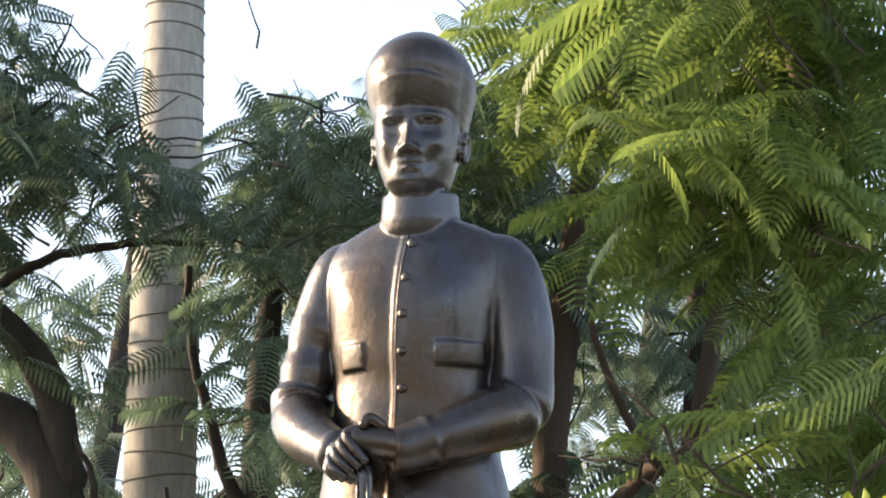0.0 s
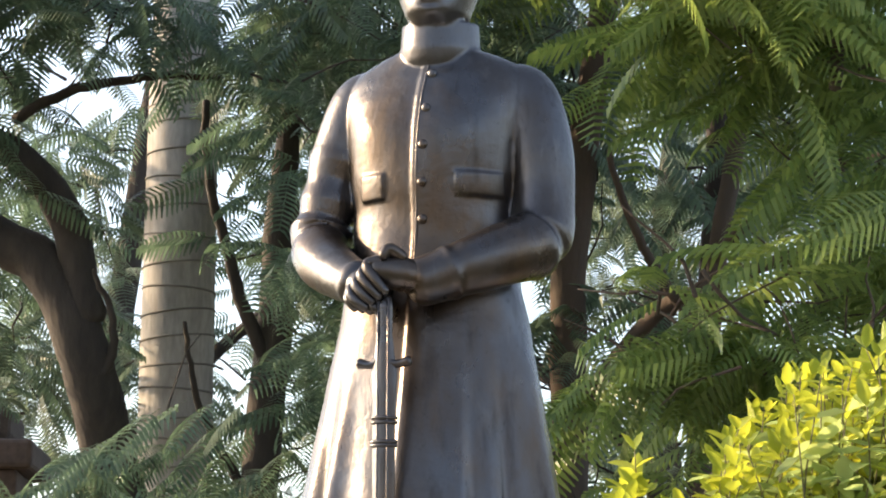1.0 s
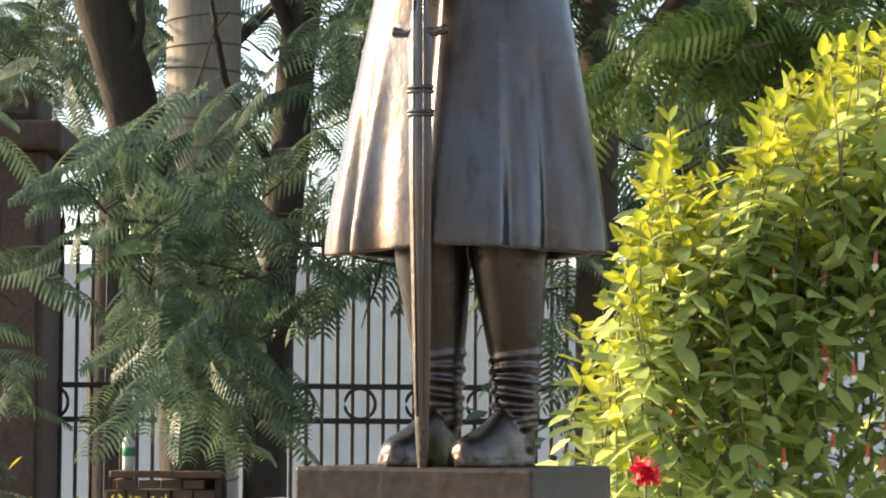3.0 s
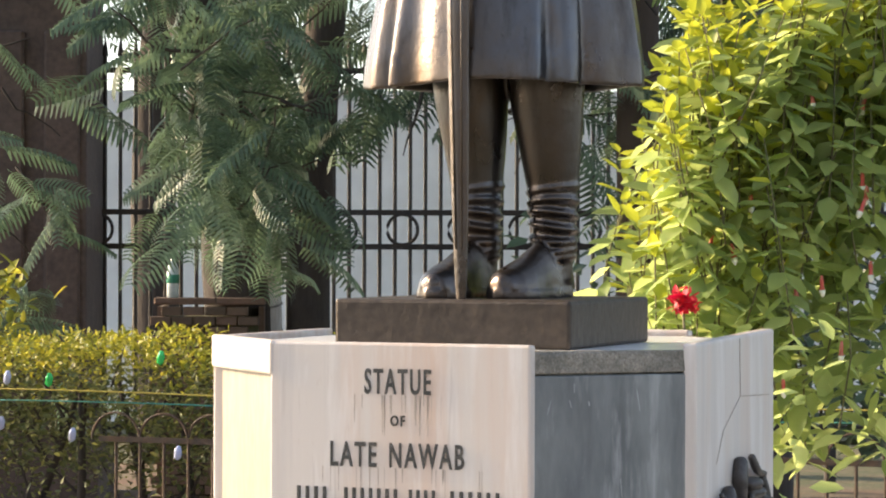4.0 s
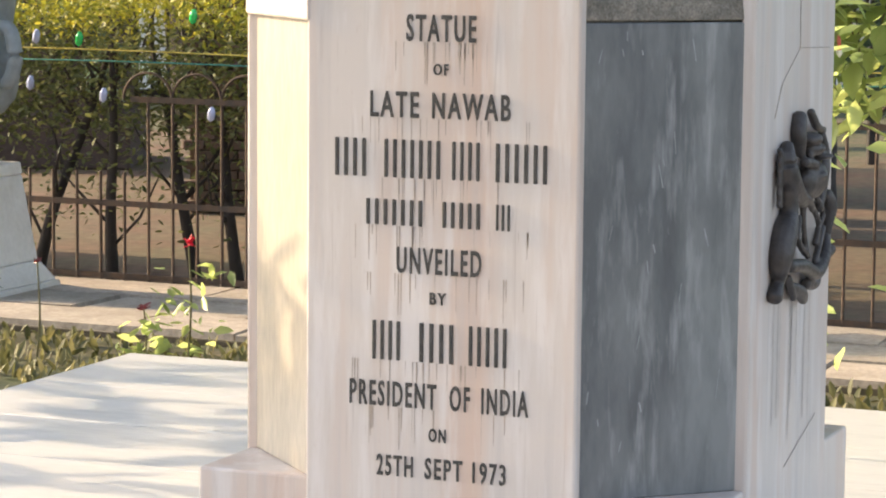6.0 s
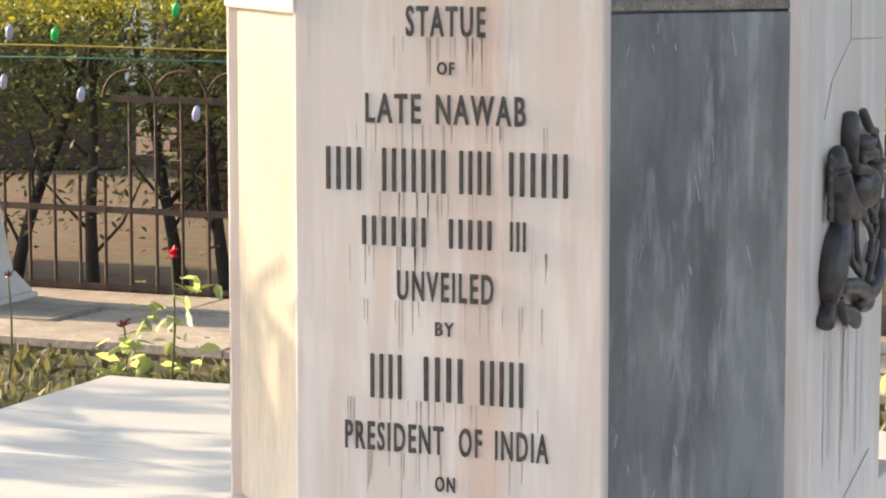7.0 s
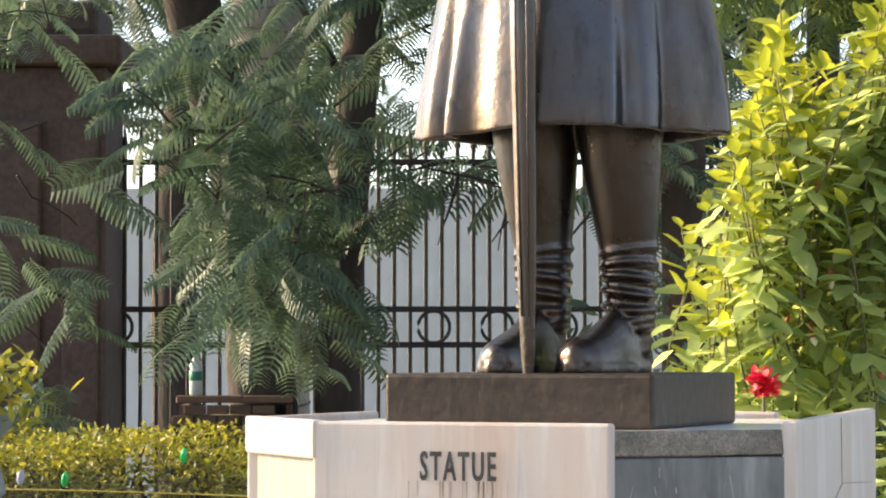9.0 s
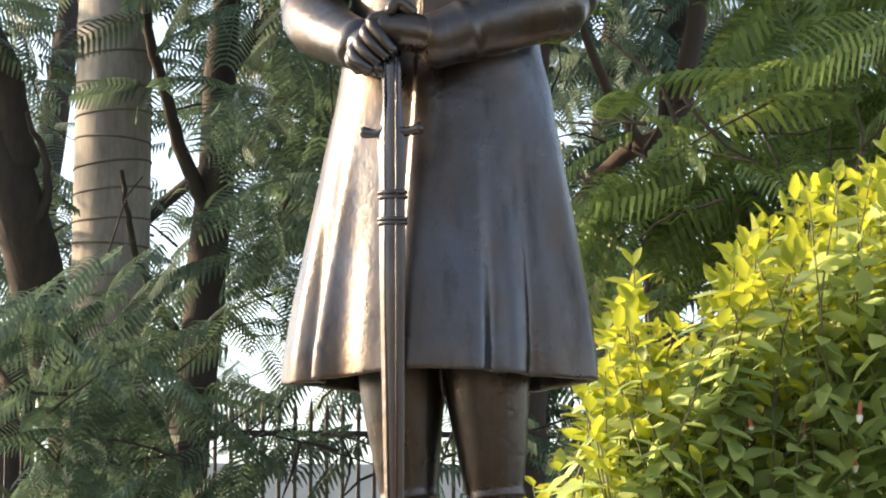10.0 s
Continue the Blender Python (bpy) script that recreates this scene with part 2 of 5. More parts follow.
def prism_bm(pts, z0, z1, bevel=0.0):
    bm = bmesh.new()
    lo = [bm.verts.new((x, y, z0)) for x, y in pts]
    hi = [bm.verts.new((x, y, z1)) for x, y in pts]
    n = len(pts)
    bm.faces.new(lo[::-1])
    bm.faces.new(hi)
    for i in range(n):
        bm.faces.new((lo[i], lo[(i + 1) % n], hi[(i + 1) % n], hi[i]))
    bmesh.ops.recalc_face_normals(bm, faces=bm.faces[:])
    if bevel:
        bmesh.ops.bevel(bm, geom=bm.edges[:], offset=bevel, segments=2, affect="EDGES", profile=0.5)
    return bm


class Soup:
    """Collects quads of many surfaces for one mesh."""

    def __init__(self):
        self.V, self.F, self.n = [], [], 0

    def add(self, V, F):
        self.V.append(np.asarray(V, float))
        self.F.append(np.asarray(F, int) + self.n)
        self.n += len(V)

    def grid(self, P, closed=True):
        """P: rows x cols x 3."""
        r, c = P.shape[:2]
        idx = np.arange(r * c).reshape(r, c)
        nx = np.roll(idx, -1, 1) if closed else idx[:, 1:]
        cur = idx if closed else idx[:, :-1]
        self.add(P.reshape(-1, 3), np.stack([cur[:-1], nx[:-1], nx[1:], cur[1:]], -1).reshape(-1, 4))

    def tube(self, pts, radii, sides=16, cap=True):
        pts = np.asarray(pts, float)
        radii = np.asarray(radii, float)
        if cap:
            d0, d1 = pts[0] - pts[1], pts[-1] - pts[-2]
            d0 /= np.linalg.norm(d0)
            d1 /= np.linalg.norm(d1)
            pts = np.vstack([pts[0] + d0 * radii[0] * 0.55, pts[0] + d0 * radii[0] * 0.4, pts, pts[-1] + d1 * radii[-1] * 0.4, pts[-1] + d1 * radii[-1] * 0.55])
            radii = np.r_[radii[0] * 0.02, radii[0] * 0.7, radii, radii[-1] * 0.7, radii[-1] * 0.02]
        tang = np.gradient(pts, axis=0)
        tang /= np.linalg.norm(tang, axis=1)[:, None] + 1e-9
        ref = np.array([0, 0, 1.0]) if abs(tang[:, 2]).mean() < 0.8 else np.array([0, 1.0, 0])
        a = np.cross(tang, ref)
        a /= np.linalg.norm(a, axis=1)[:, None] + 1e-9
        b = np.cross(tang, a)
        th = np.linspace(0, 2 * np.pi, sides, endpoint=False)
        self.grid(pts[:, None] + radii[:, None, None] * (a[:, None] * np.cos(th)[None, :, None] + b[:, None] * np.sin(th)[None, :, None]))

    def ball(self, c, r, n=12):
        ph = np.linspace(0.02, np.pi - 0.02, n)
        th = np.linspace(0, 2 * np.pi, n * 2, endpoint=False)
        P = np.stack([np.sin(ph)[:, None] * np.cos(th), np.sin(ph)[:, None] * np.sin(th), np.cos(ph)[:, None] * np.ones_like(th)], -1)
        self.grid(P * np.asarray(r) + np.asarray(c))

    def mesh(self, name, smooth=True):
        return arr_mesh(name, np.concatenate(self.V), np.concatenate(self.F), smooth)


def curve_pts(ctrl, n):
    """Smooth points and radii through control rows (x, y, z, r)."""
    ctrl = np.asarray(ctrl, float)
    t = np.linspace(0, len(ctrl) - 1, n)
    out = np.empty((n, ctrl.shape[1]))
    for k, u in enumerate(t):
        i = min(int(u), len(ctrl) - 2)
        f = u - i
        p0, p1, p2, p3 = ctrl[max(i - 1, 0)], ctrl[i], ctrl[i + 1], ctrl[min(i + 2, len(ctrl) - 1)]
        out[k] = 0.5 * (2 * p1 + (p2 - p0) * f + (2 * p0 - 5 * p1 + 4 * p2 - p3) * f * f + (3 * p1 - p0 - 3 * p2 + p3) * f ** 3)
    return out[:, :3], out[:, 3]


# the background is laid out along the line of sight: s to the right, d away from the garden's edge
AX = 0.39
UX, UY, RX, RY = -math.sin(AX), math.cos(AX), math.cos(AX), math.sin(AX)


def sdz(s, d, z=0.0):
    return (2.3 + RX * s + UX * d, -5.45 + RY * s + UY * d, z)


def sd_frame(s, d, z=0.0):
    return Matrix.Translation(sdz(s, d, z)) @ Matrix.Rotation(AX, 4, "Z")


# ---- large structure ----
g = bmesh.new()
bmesh.ops.create_grid(g, x_segments=60, y_segments=60, size=60)
ground = tagged(part("ground", g, M_GROUND), "brown garden earth with patchy dry grass", "ground", kind="structure")
g = bmesh.new()
bmesh.ops.create_grid(g, x_segments=2, y_segments=2, size=1, matrix=Matrix.Translation((-2, 8.8, 0.006)) @ Matrix.Diagonal((9, 3.7, 1, 1)))
tagged(part("lawn_ground", g, M_SOIL), "bare reddish soil with dry grass behind the hedge", "soil", kind="structure")

# pale wall beyond the iron fence
bw = tagged(part("boundary_wall", box_bm(-9, 9, -0.15, 0.15, 0, 2.95), M_BWALL), "long pale plastered wall beyond the iron fence", "wall", kind="structure")
bw.matrix_world = sd_frame(0, 25)

# plain unseen wall added behind the walk: blocks low sky glow, bounces some fill
hb = tagged(part("blocker_wall", box_bm(-22, 22, -0.2, 0.2, 0, 4.6), M_BLOCKER), "plain grey wall added out of view to block low sky glow", "wall", kind="structure")
hb.matrix_world = sd_frame(0, -9)

# ---- pedestal ----
C = 0.276
R8 = 0.3 + C
CY = R8
ped = thing("pedestal", "octagonal memorial pedestal clad in pale pink and grey marble", "pedestal", (0, CY, 0))


def ped_part(name, bm, m, parent=None, label=""):
    bm.transform(Matrix.Translation((0, -CY, 0)))
    return part(name, bm, m, parent or ped, label)


core = [(-0.3, 0.03), (0.3, 0.03), (R8 - 0.03, C), (R8 - 0.03, C + 0.6), (0.3, 2 * R8 - 0.03), (-0.3, 2 * R8 - 0.03), (-R8 + 0.03, C + 0.6), (-R8 + 0.03, C)]
shr = lambda k: [(x * k, CY + (y - CY) * k) for x, y in core]
ped_part("core", prism_bm(shr(0.955), 0.14, 1.36), M_MORTAR, label="rough grey mortar core")
ped_part("top_slab", prism_bm(shr(0.97), 1.36, 1.385, 0.004), M_MARBLE_W, label="white marble top slab")
TH = 0.032
slabs = {}
for nm, ang in (("front", 0), ("right", 90), ("back", 180), ("left", 270)):
    bm = box_bm(-0.3, 0.3, -R8, -R8 + TH, 0.151, 1.40, 0.006, 2)
    if nm == "right":
        for v in bm.verts:
            v.co.x += 0.02 * (v.co.x > 0)
            v.co.z += 0.014 * (v.co.z > 1) * (v.co.x > 0)
    bm.transform(Matrix.Rotation(radians(ang), 4, "Z"))
    slabs[nm] = part("panel", bm, M_MARBLE, ped, "streaked pinkish white marble panel")
Q = math.sqrt(0.5)
for i, ang in enumerate((45, 135, 225, 315)):
    hw = C * Q - 0.006
    dd = (0.3 + C / 2) * 2 * Q - 0.018
    top = 1.335
    bm = box_bm(-hw + 0.008, hw - 0.008, -dd, -dd + 0.03, 0.368, top, 0.003, 1)
    bm.transform(Matrix.Rotation(radians(ang), 4, "Z"))
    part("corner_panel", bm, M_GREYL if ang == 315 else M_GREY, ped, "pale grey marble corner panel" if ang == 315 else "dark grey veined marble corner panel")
    if ang in (315,):
        bm = box_bm(-hw - 0.012, hw + 0.012, -dd - 0.02, -dd + 0.012, 1.328, 1.402, 0.006, 2)
        bm.transform(Matrix.Rotation(radians(ang), 4, "Z"))
        part("cap_strip", bm, M_MARBLE, ped, "cream marble strip capping the corner")
    else:
        bm = box_bm(-hw + 0.004, hw - 0.004, -dd + 0.002, -dd + 0.03, top + 0.001, 1.385, 0.006, 1)
        for v in bm.verts:
            v.co += Vector((random.uniform(-1, 1), random.uniform(-1, 1), random.uniform(-1, 1))) * 0.003
        bm.transform(Matrix.Rotation(radians(ang), 4, "Z"))
        part("mortar_strip", bm, M_MORTAR, ped, "broken mortar edge")
# light scuffs on the dark corner panel
scuff = random.Random(8)
for i in range(22):
    a45 = radians(45)
    u0, z0 = scuff.uniform(-0.17, 0.17), scuff.uniform(0.45, 1.3)
    L, w, sl = scuff.uniform(0.01, 0.05), scuff.uniform(0.0006, 0.0018), scuff.uniform(-0.3, 0.3)
    dd = (0.3 + C / 2) * 2 * Q - 0.018 + 0.0007
    s = Soup()
    s.add([(u0 - w, -dd, z0), (u0 + w, -dd, z0), (u0 + w + sl * L, -dd, z0 + L), (u0 - w + sl * L, -dd, z0 + L)], [(0, 1, 2, 3)])
    s.V = [np.stack([v[:, 0] * math.cos(a45) - v[:, 1] * math.sin(a45), v[:, 0] * math.sin(a45) + v[:, 1] * math.cos(a45), v[:, 2]], 1) for v in s.V]
    obj("scuff", s.mesh("scuff", False), M_SCUFF, ped)
# hairline cracks of the right panel
for pts in (((0.60, 1.40), (0.605, 1.27)), ((0.605, 1.27), (0.85, 1.262)), ((0.605, 1.27), (0.47, 1.20)), ((0.47, 1.20), (0.42, 1.13)), ((0.55, 0.37), (0.8, 0.45))):
    (y0, z0), (y1, z1) = pts
    s = Soup()
    w = 0.0016
    s.add([(R8 + 0.0005, y0, z0), (R8 + 0.0005, y1, z1), (R8 + 0.0025, y1, z1 + w), (R8 + 0.0025, y0 + w, z0 + w)], [(0, 1, 2, 3)])
    o = obj("crack", s.mesh("crack", False), M_STAIN, slabs["right"])
    o.location = (0, -CY, 0)
for i in range(9):
    y0, w, L = scuff.uniform(0.42, 0.78), scuff.uniform(0.002, 0.007), scuff.uniform(0.15, 0.38)
    s = Soup()
    s.add([(R8 + 0.0007, y0 - w, 0.74), (R8 + 0.0007, y0 + w, 0.74), (R8 + 0.0007, y0 + w * 0.5, 0.74 - L), (R8 + 0.0007, y0 - w * 0.5, 0.74 - L)], [(0, 3, 2, 1)])
    o = obj("rain_streak", s.mesh("rain_streak", False), M_STREAK, slabs["right"])
    o.location = (0, -CY, 0)
# stepped base of the pedestal and the wide platform
base = tagged(part("pedestal_base", box_bm(-R8 + 0.006, R8 - 0.006, 0.036, 2 * R8 - 0.036, 0.151, 0.368, 0.006, 2), M_MARBLE), "square marble base block with open corners under the pedestal", "base", kind="structure")
plat = tagged(part("platform", box_bm(-2.13, 2.13, -1.45, 2.55, 0, 0.135), M_MORTAR), "broad low platform paved with white marble slabs", "platform", kind="structure")

# ---- lettering ----
LET = slabs["front"]


def word_mesh(txt, x0, x1, z0, z1):
    cu = bpy.data.curves.new("text", "FONT")
    cu.body = txt
    cu.extrude = 0.002
    cu.offset = 0.014
    cu.resolution_u = 3
    cu.space_character = 1.25
    tmp = new("tmp", cu)
    bpy.context.view_layer.update()
    me = bpy.data.meshes.new_from_object(tmp.evaluated_get(bpy.context.evaluated_depsgraph_get()))
    bpy.data.objects.remove(tmp)
    co = np.empty(len(me.vertices) * 3, np.float32)
    me.vertices.foreach_get("co", co)
    co = co.reshape(-1, 3)
    mn, mxx = co.min(0), co.max(0)
    X = x0 + (co[:, 0] - mn[0]) / (mxx[0] - mn[0]) * (x1 - x0)
    Z = z0 + (co[:, 1] - mn[1]) / (mxx[1] - mn[1]) * (z1 - z0)
    Y = -R8 - 0.001 + co[:, 2] * 0.8
    me.vertices.foreach_set("co", np.stack([X, Y, Z], 1).astype(np.float32).ravel())
    me.update()
    me.materials.clear()
    return me


for txt, x0, x1, z0, z1 in (("STATUE", -0.076, 0.076, 1.291, 1.346), ("OF", -0.016, 0.017, 1.224, 1.247), ("LATE", -0.155, -0.048, 1.136, 1.189), ("NAWAB", -0.018, 0.152, 1.136, 1.189),
                            ("UNVEILED", -0.094, 0.092, 0.817, 0.871), ("BY", -0.020, 0.016, 0.756, 0.781), ("PRESIDENT", -0.198, -0.004, 0.539, 0.592), ("OF", 0.026, 0.070, 0.539, 0.592),
                            ("INDIA", 0.096, 0.197, 0.539, 0.592), ("ON", -0.020, 0.018, 0.472, 0.500), ("25TH", -0.136, -0.055, 0.394, 0.438), ("SEPT", -0.028, 0.055, 0.394, 0.438), ("1973", 0.078, 0.150, 0.394, 0.438)):
    obj("lettering", word_mesh(txt, x0, x1, z0, z1), M_INK, LET, "black carved and painted letters")


def bars(x0, x1, z0, z1, n):
    w = (x1 - x0) / n
    for i in range(n):
        part("bar", box_bm(x0 + (i + 0.26) * w, x0 + (i + 0.66) * w, -R8 - 0.003, -R8 + 0.002, z0, z1, 0.001), M_INK, LET)


for x0, x1, n, z0, z1 in ((-0.239, -0.158, 4, 1.013, 1.091), (-0.128, 0.006, 7, 1.013, 1.091), (0.022, 0.092, 4, 1.013, 1.091), (0.116, 0.238, 6, 1.013, 1.091),
                          (-0.168, -0.032, 7, 0.915, 0.968), (0.002, 0.094, 5, 0.915, 0.968), (0.120, 0.157, 3, 0.915, 0.968),
                          (-0.152, -0.080, 4, 0.636, 0.717), (-0.048, 0.040, 4, 0.636, 0.717), (0.062, 0.155, 5, 0.636, 0.717)):
    bars(x0, x1, z0, z1, n)

# dark runs of dirt below the letters
rs = random.Random(5)
s = Soup()
for i in range(120):
    row = rs.choice((1.29, 1.135, 1.012, 0.914, 0.816, 0.635, 0.538))
    x = rs.uniform(-0.2, 0.2) * (0.5 if row > 1.2 else 1)
    L, w = rs.uniform(0.02, 0.09), rs.uniform(0.0006, 0.0020)
    y = -R8 - 0.0006
    s.add([(x - w, y, row), (x + w, y, row), (x + w * 0.4, y, row - L), (x - w * 0.4, y, row - L)], [(0, 3, 2, 1)])
tagged(obj("dirt_run", s.mesh("dirt_run", False), M_STAIN, LET, "thin grey dirt runs below the letters"), kind="stuff")

# ---- plinth ----
plinth = tagged(part("plinth", box_bm(-0.218, 0.332, 0.157, 0.70, 1.385, 1.49, 0.008, 2), M_PLINTH, smooth=False), "low dark bronze plinth block on the marble pedestal", "plinth")

# ---- statue: one mesh of lofted forms ----
SX, SY = 0.055, 0.50
st = Soup()
TH_N = 160
th = np.linspace(0, 2 * np.pi, TH_N, endpoint=False)  # 0 points to the front


def interp(z, tab):
    tab = np.asarray(tab, float)
    zz = tab[:, 0]
    # smooth interpolation
    i = np.clip(np.searchsorted(zz, z) - 1, 0, len(zz) - 2)
    f = (z - zz[i]) / (zz[i + 1] - zz[i])
    p = lambda k: tab[np.clip(k, 0, len(tab) - 1), 1:]
    p0, p1, p2, p3 = p(i - 1), p(i), p(i + 1), p(i + 2)
    f = f[:, None]
    return 0.5 * (2 * p1 + (p2 - p0) * f + (2 * p0 - 5 * p1 + 4 * p2 - p3) * f * f + (3 * p1 - p0 - 3 * p2 + p3) * f ** 3)


# z, half width, half depth, centre y
COAT = [(1.965, 0.325, 0.255, 0.50), (2.05, 0.318, 0.245, 0.50), (2.24, 0.287, 0.215, 0.50), (2.43, 0.252, 0.180, 0.50), (2.56, 0.226, 0.158, 0.50),
        (2.70, 0.200, 0.140, 0.50), (2.80, 0.194, 0.136, 0.50), (2.90, 0.204, 0.145, 0.50), (3.00, 0.218, 0.148, 0.51), (3.08, 0.232, 0.138, 0.52),
        (3.13, 0.228, 0.120, 0.525), (3.165, 0.200, 0.10, 0.525), (3.195, 0.140, 0.086, 0.52), (3.215, 0.085, 0.075, 0.515)]


def coat_point(thv, zv):
    q = interp(np.atleast_1d(zv), COAT)
    a, b, cy = q[:, 0][:, None], q[:, 1][:, None], q[:, 2][:, None]
    t = np.atleast_2d(thv)
    k = np.clip((2.55 - np.atleast_1d(zv)) / 0.58, 0, 1)[:, None] ** 1.3
    fold = 1 + k * (0.035 * np.sin(5 * t + 0.9) + 0.020 * np.sin(9 * t + 2.0) + 0.011 * np.sin(19 * t + 0.6))
    fold -= k * 0.095 * np.exp(-((t - 0.62) / 0.075) ** 2) + k * 0.07 * np.exp(-((t - 0.92) / 0.05) ** 2) + k * 0.17 * np.exp(-((t - 2 * np.pi + 0.86) / 0.11) ** 2)
    fold += k * 0.05 * np.exp(-((t - 2 * np.pi + 0.62) / 0.07) ** 2) + k * 0.04 * np.exp(-((t - 0.50) / 0.05) ** 2)
    # front opening: the right side laps over by a few millimetres
    lap = 0.006 * ((np.sin(t + 0.02) > 0) & (np.cos(t) > 0.2)) * np.exp(-((np.minimum(t, 2 * np.pi - t)) / 0.5) ** 2)
    # chest and belly softness
    zz = np.atleast_1d(zv)[:, None]
    soft = 0.010 * np.exp(-((zz - 3.0) / 0.07) ** 2) * (np.exp(-((t - 0.55) / 0.35) ** 2) + np.exp(-((t - 2 * np.pi + 0.55) / 0.35) ** 2))
    soft = soft + 0.0025 * np.sin(zz * 38 + 3 * t) * np.exp(-((zz - 2.72) / 0.16) ** 2)
    r = fold + (lap + soft) / 0.15
    x = SX + a * np.sin(t) * r
    y = cy - b * np.cos(t) * r
    z = zz + 0 * t + 0.012 * k * np.sin(3 * t + 1) * 0.5
    return np.stack([x, y, z], -1)


zs = np.linspace(1.965, 3.215, 110)
P = coat_point(th, zs)
st.grid(P)
# turned-in hem and the closed underside
inner = P[0].copy()
inner[:, :2] = (inner[:, :2] - (SX, SY)) * 0.955 + (SX, SY)
up = inner.copy()
up[:, 2] += 0.07
st.grid(np.stack([up, inner, P[0]]))
mid = up.copy()
mid[:, :2] = (mid[:, :2] - (SX, SY)) * 0.05 + (SX, SY)
mid[:, 2] = 2.06
st.grid(np.stack([mid, up]))


def front_y(x, z):
    q = interp(np.array([z]), COAT)[0]
    u = np.clip((x - SX) / q[0], -0.98, 0.98)
    return q[2] - q[1] * math.sqrt(1 - u * u)


def patch(x0, x1, z0, z1, t, n=10, sag=0.0):
    """A flap that lies on the coat's front."""
    xs, zz = np.linspace(x0, x1, n), np.linspace(z0, z1, n)
    G = np.array([[(x, front_y(x, z - sag * math.sin(math.pi * i / (n - 1))) - t - 0.012 * (1 - abs(2 * j / (n - 1) - 1)) * 0.1, z - sag * (x - x0)) for i, x in enumerate(xs)] for j, z in enumerate(zz)])
    st.grid(G, closed=False)
    B = G.copy()
    B[:, :, 1] += t + 0.02
    st.grid(B, closed=False)
    loop = lambda A: np.concatenate([A[0, :-1], A[:-1, -1], A[-1, :0:-1], A[:0:-1, 0]])
    st.grid(np.stack([loop(B), loop(G)]))


patch(-0.088, -0.022, 2.838, 2.895, 0.008)
patch(0.155, 0.245, 2.842, 2.892, 0.008)

# collar
zc = np.linspace(3.150, 3.268, 16)
cr = np.interp(np.linspace(0, 1, 16), [0, 0.22, 0.45, 1], [0.070, 0.088, 0.094, 0.090])
cz = zc[:, None] + 0.010 * np.cos(th)[None] * np.linspace(-0.3, -0.9, 16)[:, None]
st.grid(np.stack([SX + 0.010 + cr[:, None] * np.sin(th), 0.495 - cr[:, None] * 1.02 * np.cos(th), cz], -1))
ci = cr[-1] - 0.010
st.grid(np.stack([np.stack([SX + 0.010 + cr[-1] * np.sin(th), 0.495 - cr[-1] * 1.02 * np.cos(th), cz[-1]], -1), np.stack([SX + 0.010 + ci * np.sin(th), 0.495 - ci * np.cos(th), cz[-1] + 0.002], -1),
                  np.stack([SX + 0.010 + ci * 0.9 * np.sin(th), 0.495 - ci * 0.9 * np.cos(th), cz[-1] - 0.03], -1)]))


# arms
def sleeve(ctrl, folds):
    p, r = curve_pts(ctrl, 60)
    t = np.linspace(0, 1, 60)
    for c, w, a in folds:
        r = r + a * np.exp(-((t - c) / w) ** 2)
    st.tube(p, r, 32)


sleeve([(-0.085, 0.53, 3.128, 0.052), (-0.145, 0.53, 3.098, 0.072), (-0.190, 0.52, 2.97, 0.074), (-0.212, 0.50, 2.85, 0.069), (-0.222, 0.475, 2.765, 0.072), (-0.180, 0.40, 2.705, 0.066), (-0.10, 0.325, 2.655, 0.056), (-0.035, 0.275, 2.625, 0.050)],
       [(0.30, 0.02, 0.004), (0.36, 0.02, -0.004), (0.42, 0.02, 0.005), (0.48, 0.018, -0.005), (0.53, 0.02, 0.006), (0.60, 0.02, -0.008), (0.97, 0.02, 0.004)])
sleeve([(0.205, 0.54, 3.125, 0.052), (0.262, 0.54, 3.090, 0.074), (0.300, 0.53, 2.96, 0.078), (0.315, 0.515, 2.84, 0.072), (0.312, 0.48, 2.745, 0.078), (0.265, 0.39, 2.70, 0.072), (0.18, 0.315, 2.655, 0.062), (0.105, 0.268, 2.622, 0.055)],
       [(0.58, 0.018, -0.009), (0.62, 0.02, 0.005), (0.86, 0.012, -0.003), (0.88, 0.012, 0.004)])
body_st, st = st, Soup()
# hands: one laid over the other, on the hilt
p, r = curve_pts([(-0.05, 0.285, 2.628, 0.036), (-0.02, 0.255, 2.618, 0.040), (0.03, 0.235, 2.600, 0.034)], 16)
st.tube(p, r, 20)
p, r = curve_pts([(0.115, 0.262, 2.626, 0.034), (0.07, 0.232, 2.640, 0.040), (0.02, 0.215, 2.648, 0.034)], 16)
st.tube(p, r, 20)
for i in range(4):
    o = i * 0.021
    p, r = curve_pts([(0.045 - o * 0.9, 0.205 + i * 0.004, 2.668 - o * 0.55, 0.0125), (0.012 - o * 0.7, 0.192 + i * 0.004, 2.655 - o * 0.9, 0.0135), (0.022 - o * 0.75 + 0.012, 0.186 + i * 0.004, 2.622 - o * 0.75, 0.012), (0.045 - o * 0.8 + 0.014, 0.190 + i * 0.004, 2.592 - o * 0.5, 0.0095)], 18)
    st.tube(p, r, 12)
for i in range(4):
    p, r = curve_pts([(-0.042 + i * 0.019, 0.222, 2.600 - i * 0.008, 0.012), (-0.036 + i * 0.019, 0.208, 2.582 - i * 0.006, 0.013), (-0.022 + i * 0.019, 0.215, 2.562 - i * 0.004, 0.011)], 10)
    st.tube(p, r, 10)
